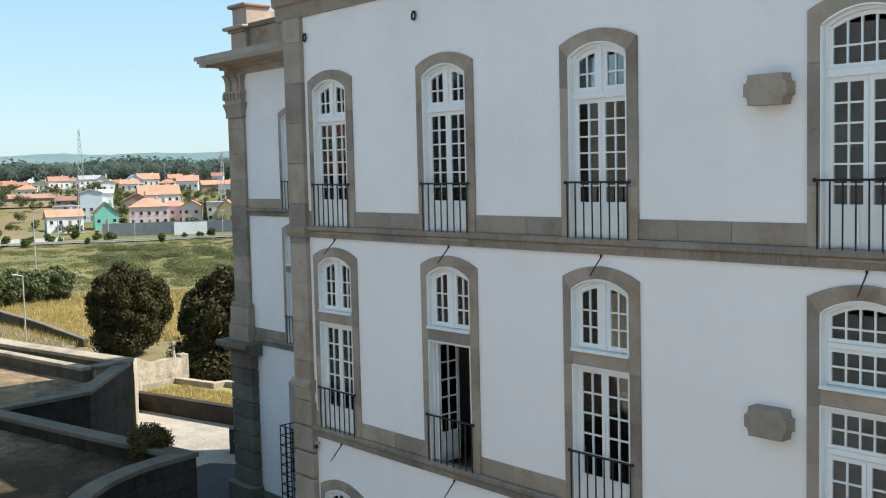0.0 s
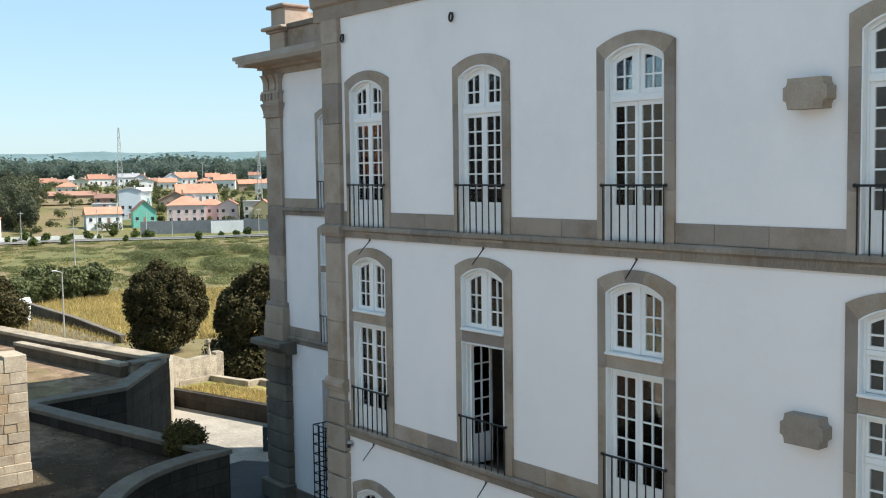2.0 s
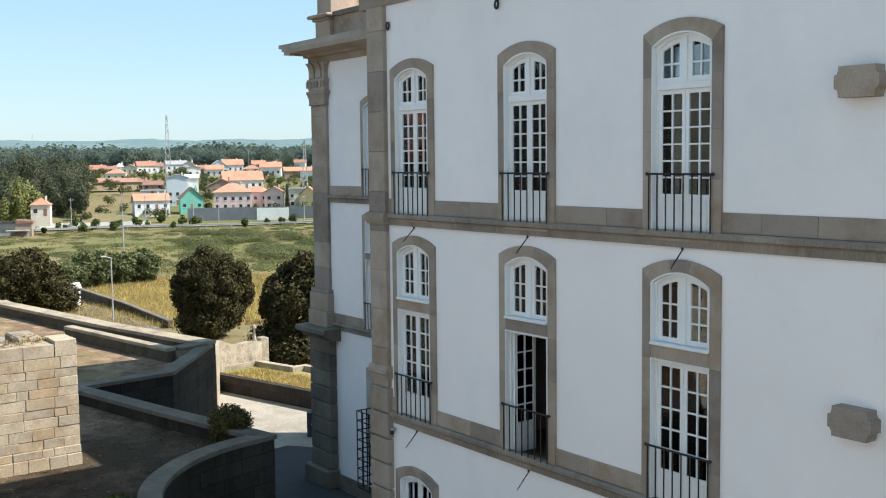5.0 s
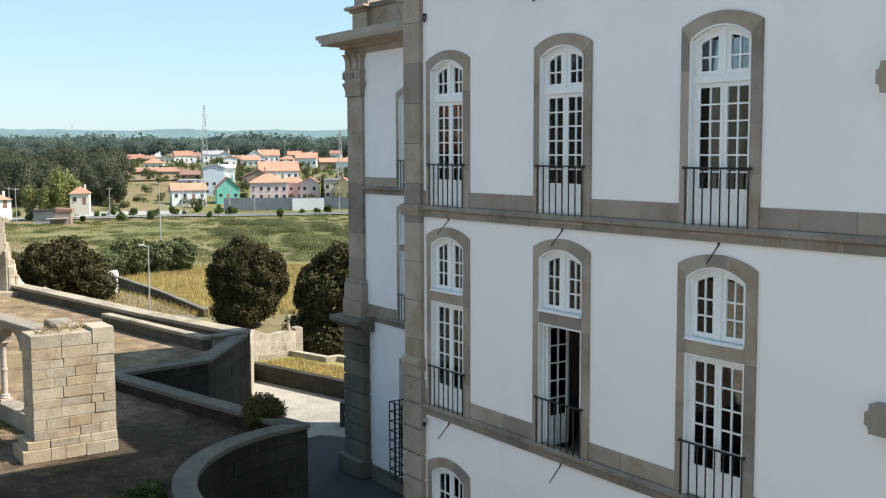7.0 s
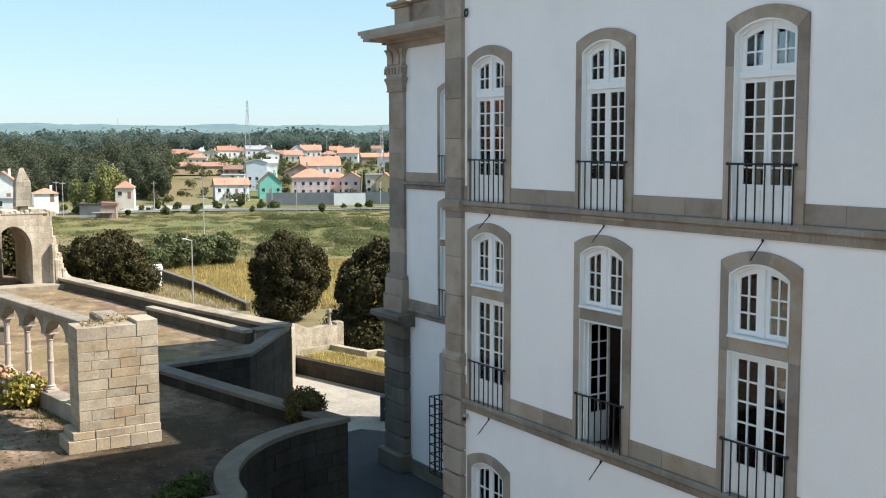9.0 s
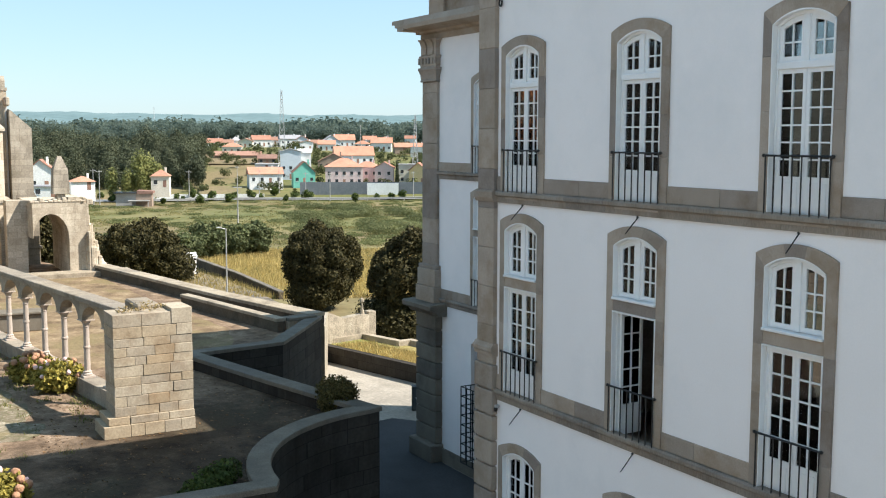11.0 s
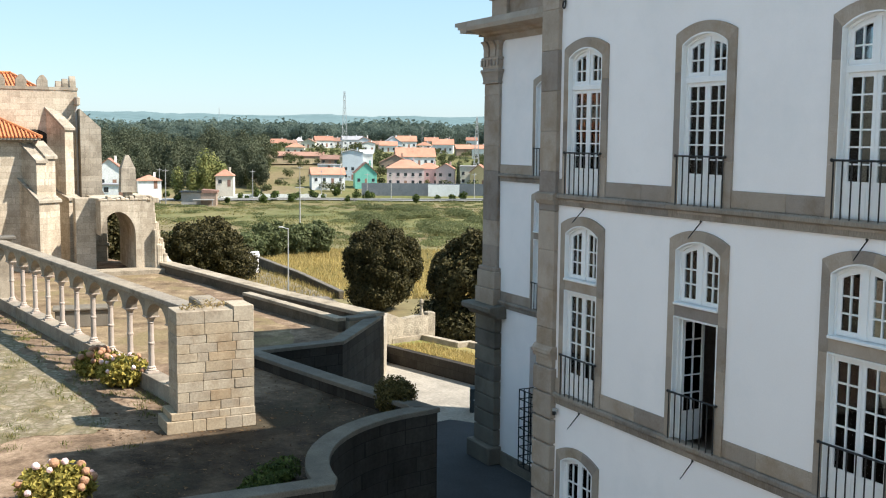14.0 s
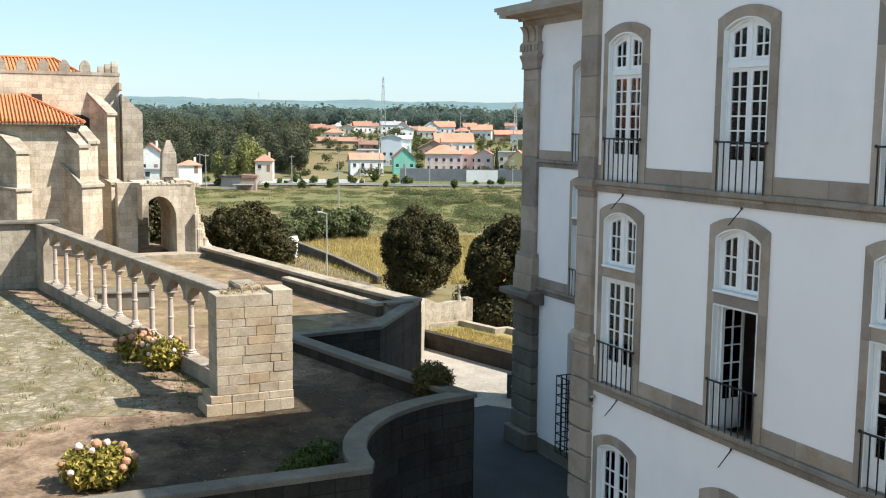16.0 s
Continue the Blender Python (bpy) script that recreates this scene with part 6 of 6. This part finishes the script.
part("beam", run_wall(bmesh.new(), pts, 0.2, lambda i: far(56 + 20 * i / 30, 350)[2] + 0.6, lambda i: far(56 + 20 * i / 30, 350)[2] + 1.1), CONCRETE, rail)
for i in range(0, 31):
    x, y, z = far(56 + 20 * i / 30, 350.4)
    part("post", boxed(x - 0.12, x + 0.12, y - 0.12, y + 0.12, z - 0.1, z + 1.0), CONCRETE, rail)


PLOUGH = ground_material("dry ploughed earth", [(0.3, (0.15, 0.118, 0.072)), (0.5, (0.2, 0.155, 0.095)), (0.7, (0.24, 0.2, 0.115))], 0.05, (0.17, 0.16, 0.08), 0.03, 0.9)
ring_band("straw_field", 63.5, 75.5, 84, 118, 0.12, DRYGRASS, "dry yellow stubble field below the lane", "field")
ring_band("field_strip_1", 68.6, 72.7, 478, 545, 0.6, PLOUGH, "dry brown field behind the village", "field")
ring_band("field_strip_2", 70.4, 72.9, 374, 402, 0.7, PLOUGH, "bare earth bank by the road", "field", 12)


def scatter(name, label, spots, count, size, material, seed):
    """Many bushes or trees as one mass: spots are (x, y, z, radius, height)."""
    lobes = []
    rg = np.random.default_rng(seed)
    for x, y, z, r, h in spots:
        for _ in range(4):
            a, q = rg.uniform(0, 6.28), rg.uniform(0, 0.5) * r
            lobes.append((x + q * math.cos(a), y + q * math.sin(a), z + h * rg.uniform(0.35, 0.65), r * rg.uniform(0.5, 0.8), h * rg.uniform(0.3, 0.5)))
    return tagged(leaf_mesh(name, lobes, count, size, material, None, seed, stray=0.03, fill=0.5, tousle=0.28), label, "plants", kind="stuff")


rg = np.random.default_rng(11)


def spots(n, a0, a1, r0, r1, rad, high):
    out = []
    for _ in range(n):
        x, y, z = far(rg.uniform(a0, a1), math.sqrt(rg.uniform(r0 * r0, r1 * r1)))
        s = rg.uniform(0.65, 1.25)
        out.append((x, y, z, rad * s, high * s))
    return out


scatter("meadow_tufts", "rough grass and herbs of the meadow", spots(700, 56, 88, 100, 350, 4.5, 0.25), 60000, 0.16, MEADOW, 31)
scatter("field_scrub", "green scrub and brambles in the meadow", spots(200, 56, 86, 135, 348, 3.0, 0.6), 60000, 0.17, SCRUB, 1)
scatter("dark_scrub", "dark green thickets near the road", spots(46, 56, 68.5, 170, 290, 4.6, 2.0), 60000, 0.18, THICKET, 2)
scatter("roadside_trees", "small trees along the country road", spots(45, 56, 82, 340, 378, 1.5, 2.8), 8000, 0.4, BUSH, 3)
scatter("village_trees", "garden trees among the village houses", spots(560, 56, 84, 385, 660, 2.6, 3.6), 80000, 0.36, VILLAGE_LEAF, 4)
scatter("pine_wood", "tall dark wood left of the village", spots(210, 72.8, 90, 405, 500, 4.2, 14.2) + spots(90, 72.8, 90, 398, 412, 3.6, 11.5), 240000, 0.36, PINE, 5)
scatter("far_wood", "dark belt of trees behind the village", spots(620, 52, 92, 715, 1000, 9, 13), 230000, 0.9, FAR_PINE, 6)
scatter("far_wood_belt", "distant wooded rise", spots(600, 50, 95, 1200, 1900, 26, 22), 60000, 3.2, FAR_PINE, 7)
scatter("south_wood", "dark wood south of the convent", spots(160, 100, 200, 150, 260, 5, 12), 14000, 1.4, PINE, 12)
scatter("lime_tree", "yellow-green trees by a white house", [(*far(az, r), s, h) for az, r, s, h in ((75.9, 352, 5.0, 18), (75.2, 353, 4.0, 15), (76.5, 352, 3.2, 11), (77.3, 356, 2.8, 13), (79.0, 300, 5.0, 5))], 8000, 0.42, LIME, 8)
cyp = thing("cypress_tree", "slim dark cypress among the houses", "tree", pose(*far(62.37, 402)))
part("trunk", rod(bmesh.new(), (0, 0, -0.3), (0, 0, 3), 0.2, 6, 0.1), BARK, cyp)
leaf_mesh("crown", [(0, 0, 1.2 + 1.6 * k, 0.95 - 0.12 * k, 1.3) for k in range(6)], 1500, 0.3, PINE, cyp, 9)


def hills():
    bm = bmesh.new()
    rows = []
    for i in range(161):
        az = 40 + 60 * i / 160
        col = []
        for r, s in ((2200, 0.0), (2600, 0.35), (3000, 0.8), (3300, 1.0), (3700, 0.85), (4400, 0.4)):
            a = radians(az)
            x, y = EYE[0] - r * math.sin(a), EYE[1] + r * math.cos(a)
            top = 81 + 14 * noise.noise((az * 0.11, 0, 3)) + 7 * noise.noise((az * 0.5, r * 0.002, 0)) + 2.5 * noise.noise((az * 2.2, r * 0.01, 5))
            col.append(bm.verts.new((x, y, 12 + (top - 12) * s)))
        rows.append(col)
    for a, b in zip(rows, rows[1:]):
        for k in range(5):
            bm.faces.new((a[k], a[k + 1], b[k + 1], b[k]))
    tagged(link_mesh("backdrop", bm, HILL, smooth=True), "distant wooded hills with haze-blue painted in", "hills", kind="structure")


hills()

# tall yellow grass below the lane
vs, fs = [], []
rg = np.random.default_rng(21)
for k in range(60000):
    az, r = rg.uniform(60, 78), rg.uniform(82, 135)
    x, y, z = far(az, r)
    h, a = rg.uniform(0.2, 0.65), rg.uniform(0, 6.28)
    dx, dy = 0.045 * math.cos(a), 0.045 * math.sin(a)
    lx, ly = rg.normal(0, 0.18, 2)
    i = len(vs)
    vs += [(x - dx, y - dy, z - 0.05), (x + dx, y + dy, z - 0.05), (x + lx, y + ly, z + h)]
    fs.append((i, i + 1, i + 2))
me = bpy.data.meshes.new("meadow_grass")
me.from_pydata(vs, [], fs)
me.materials.append(STRAW)
tagged(new("meadow_grass", me), "tall dry yellow meadow grass", "grass", kind="stuff")
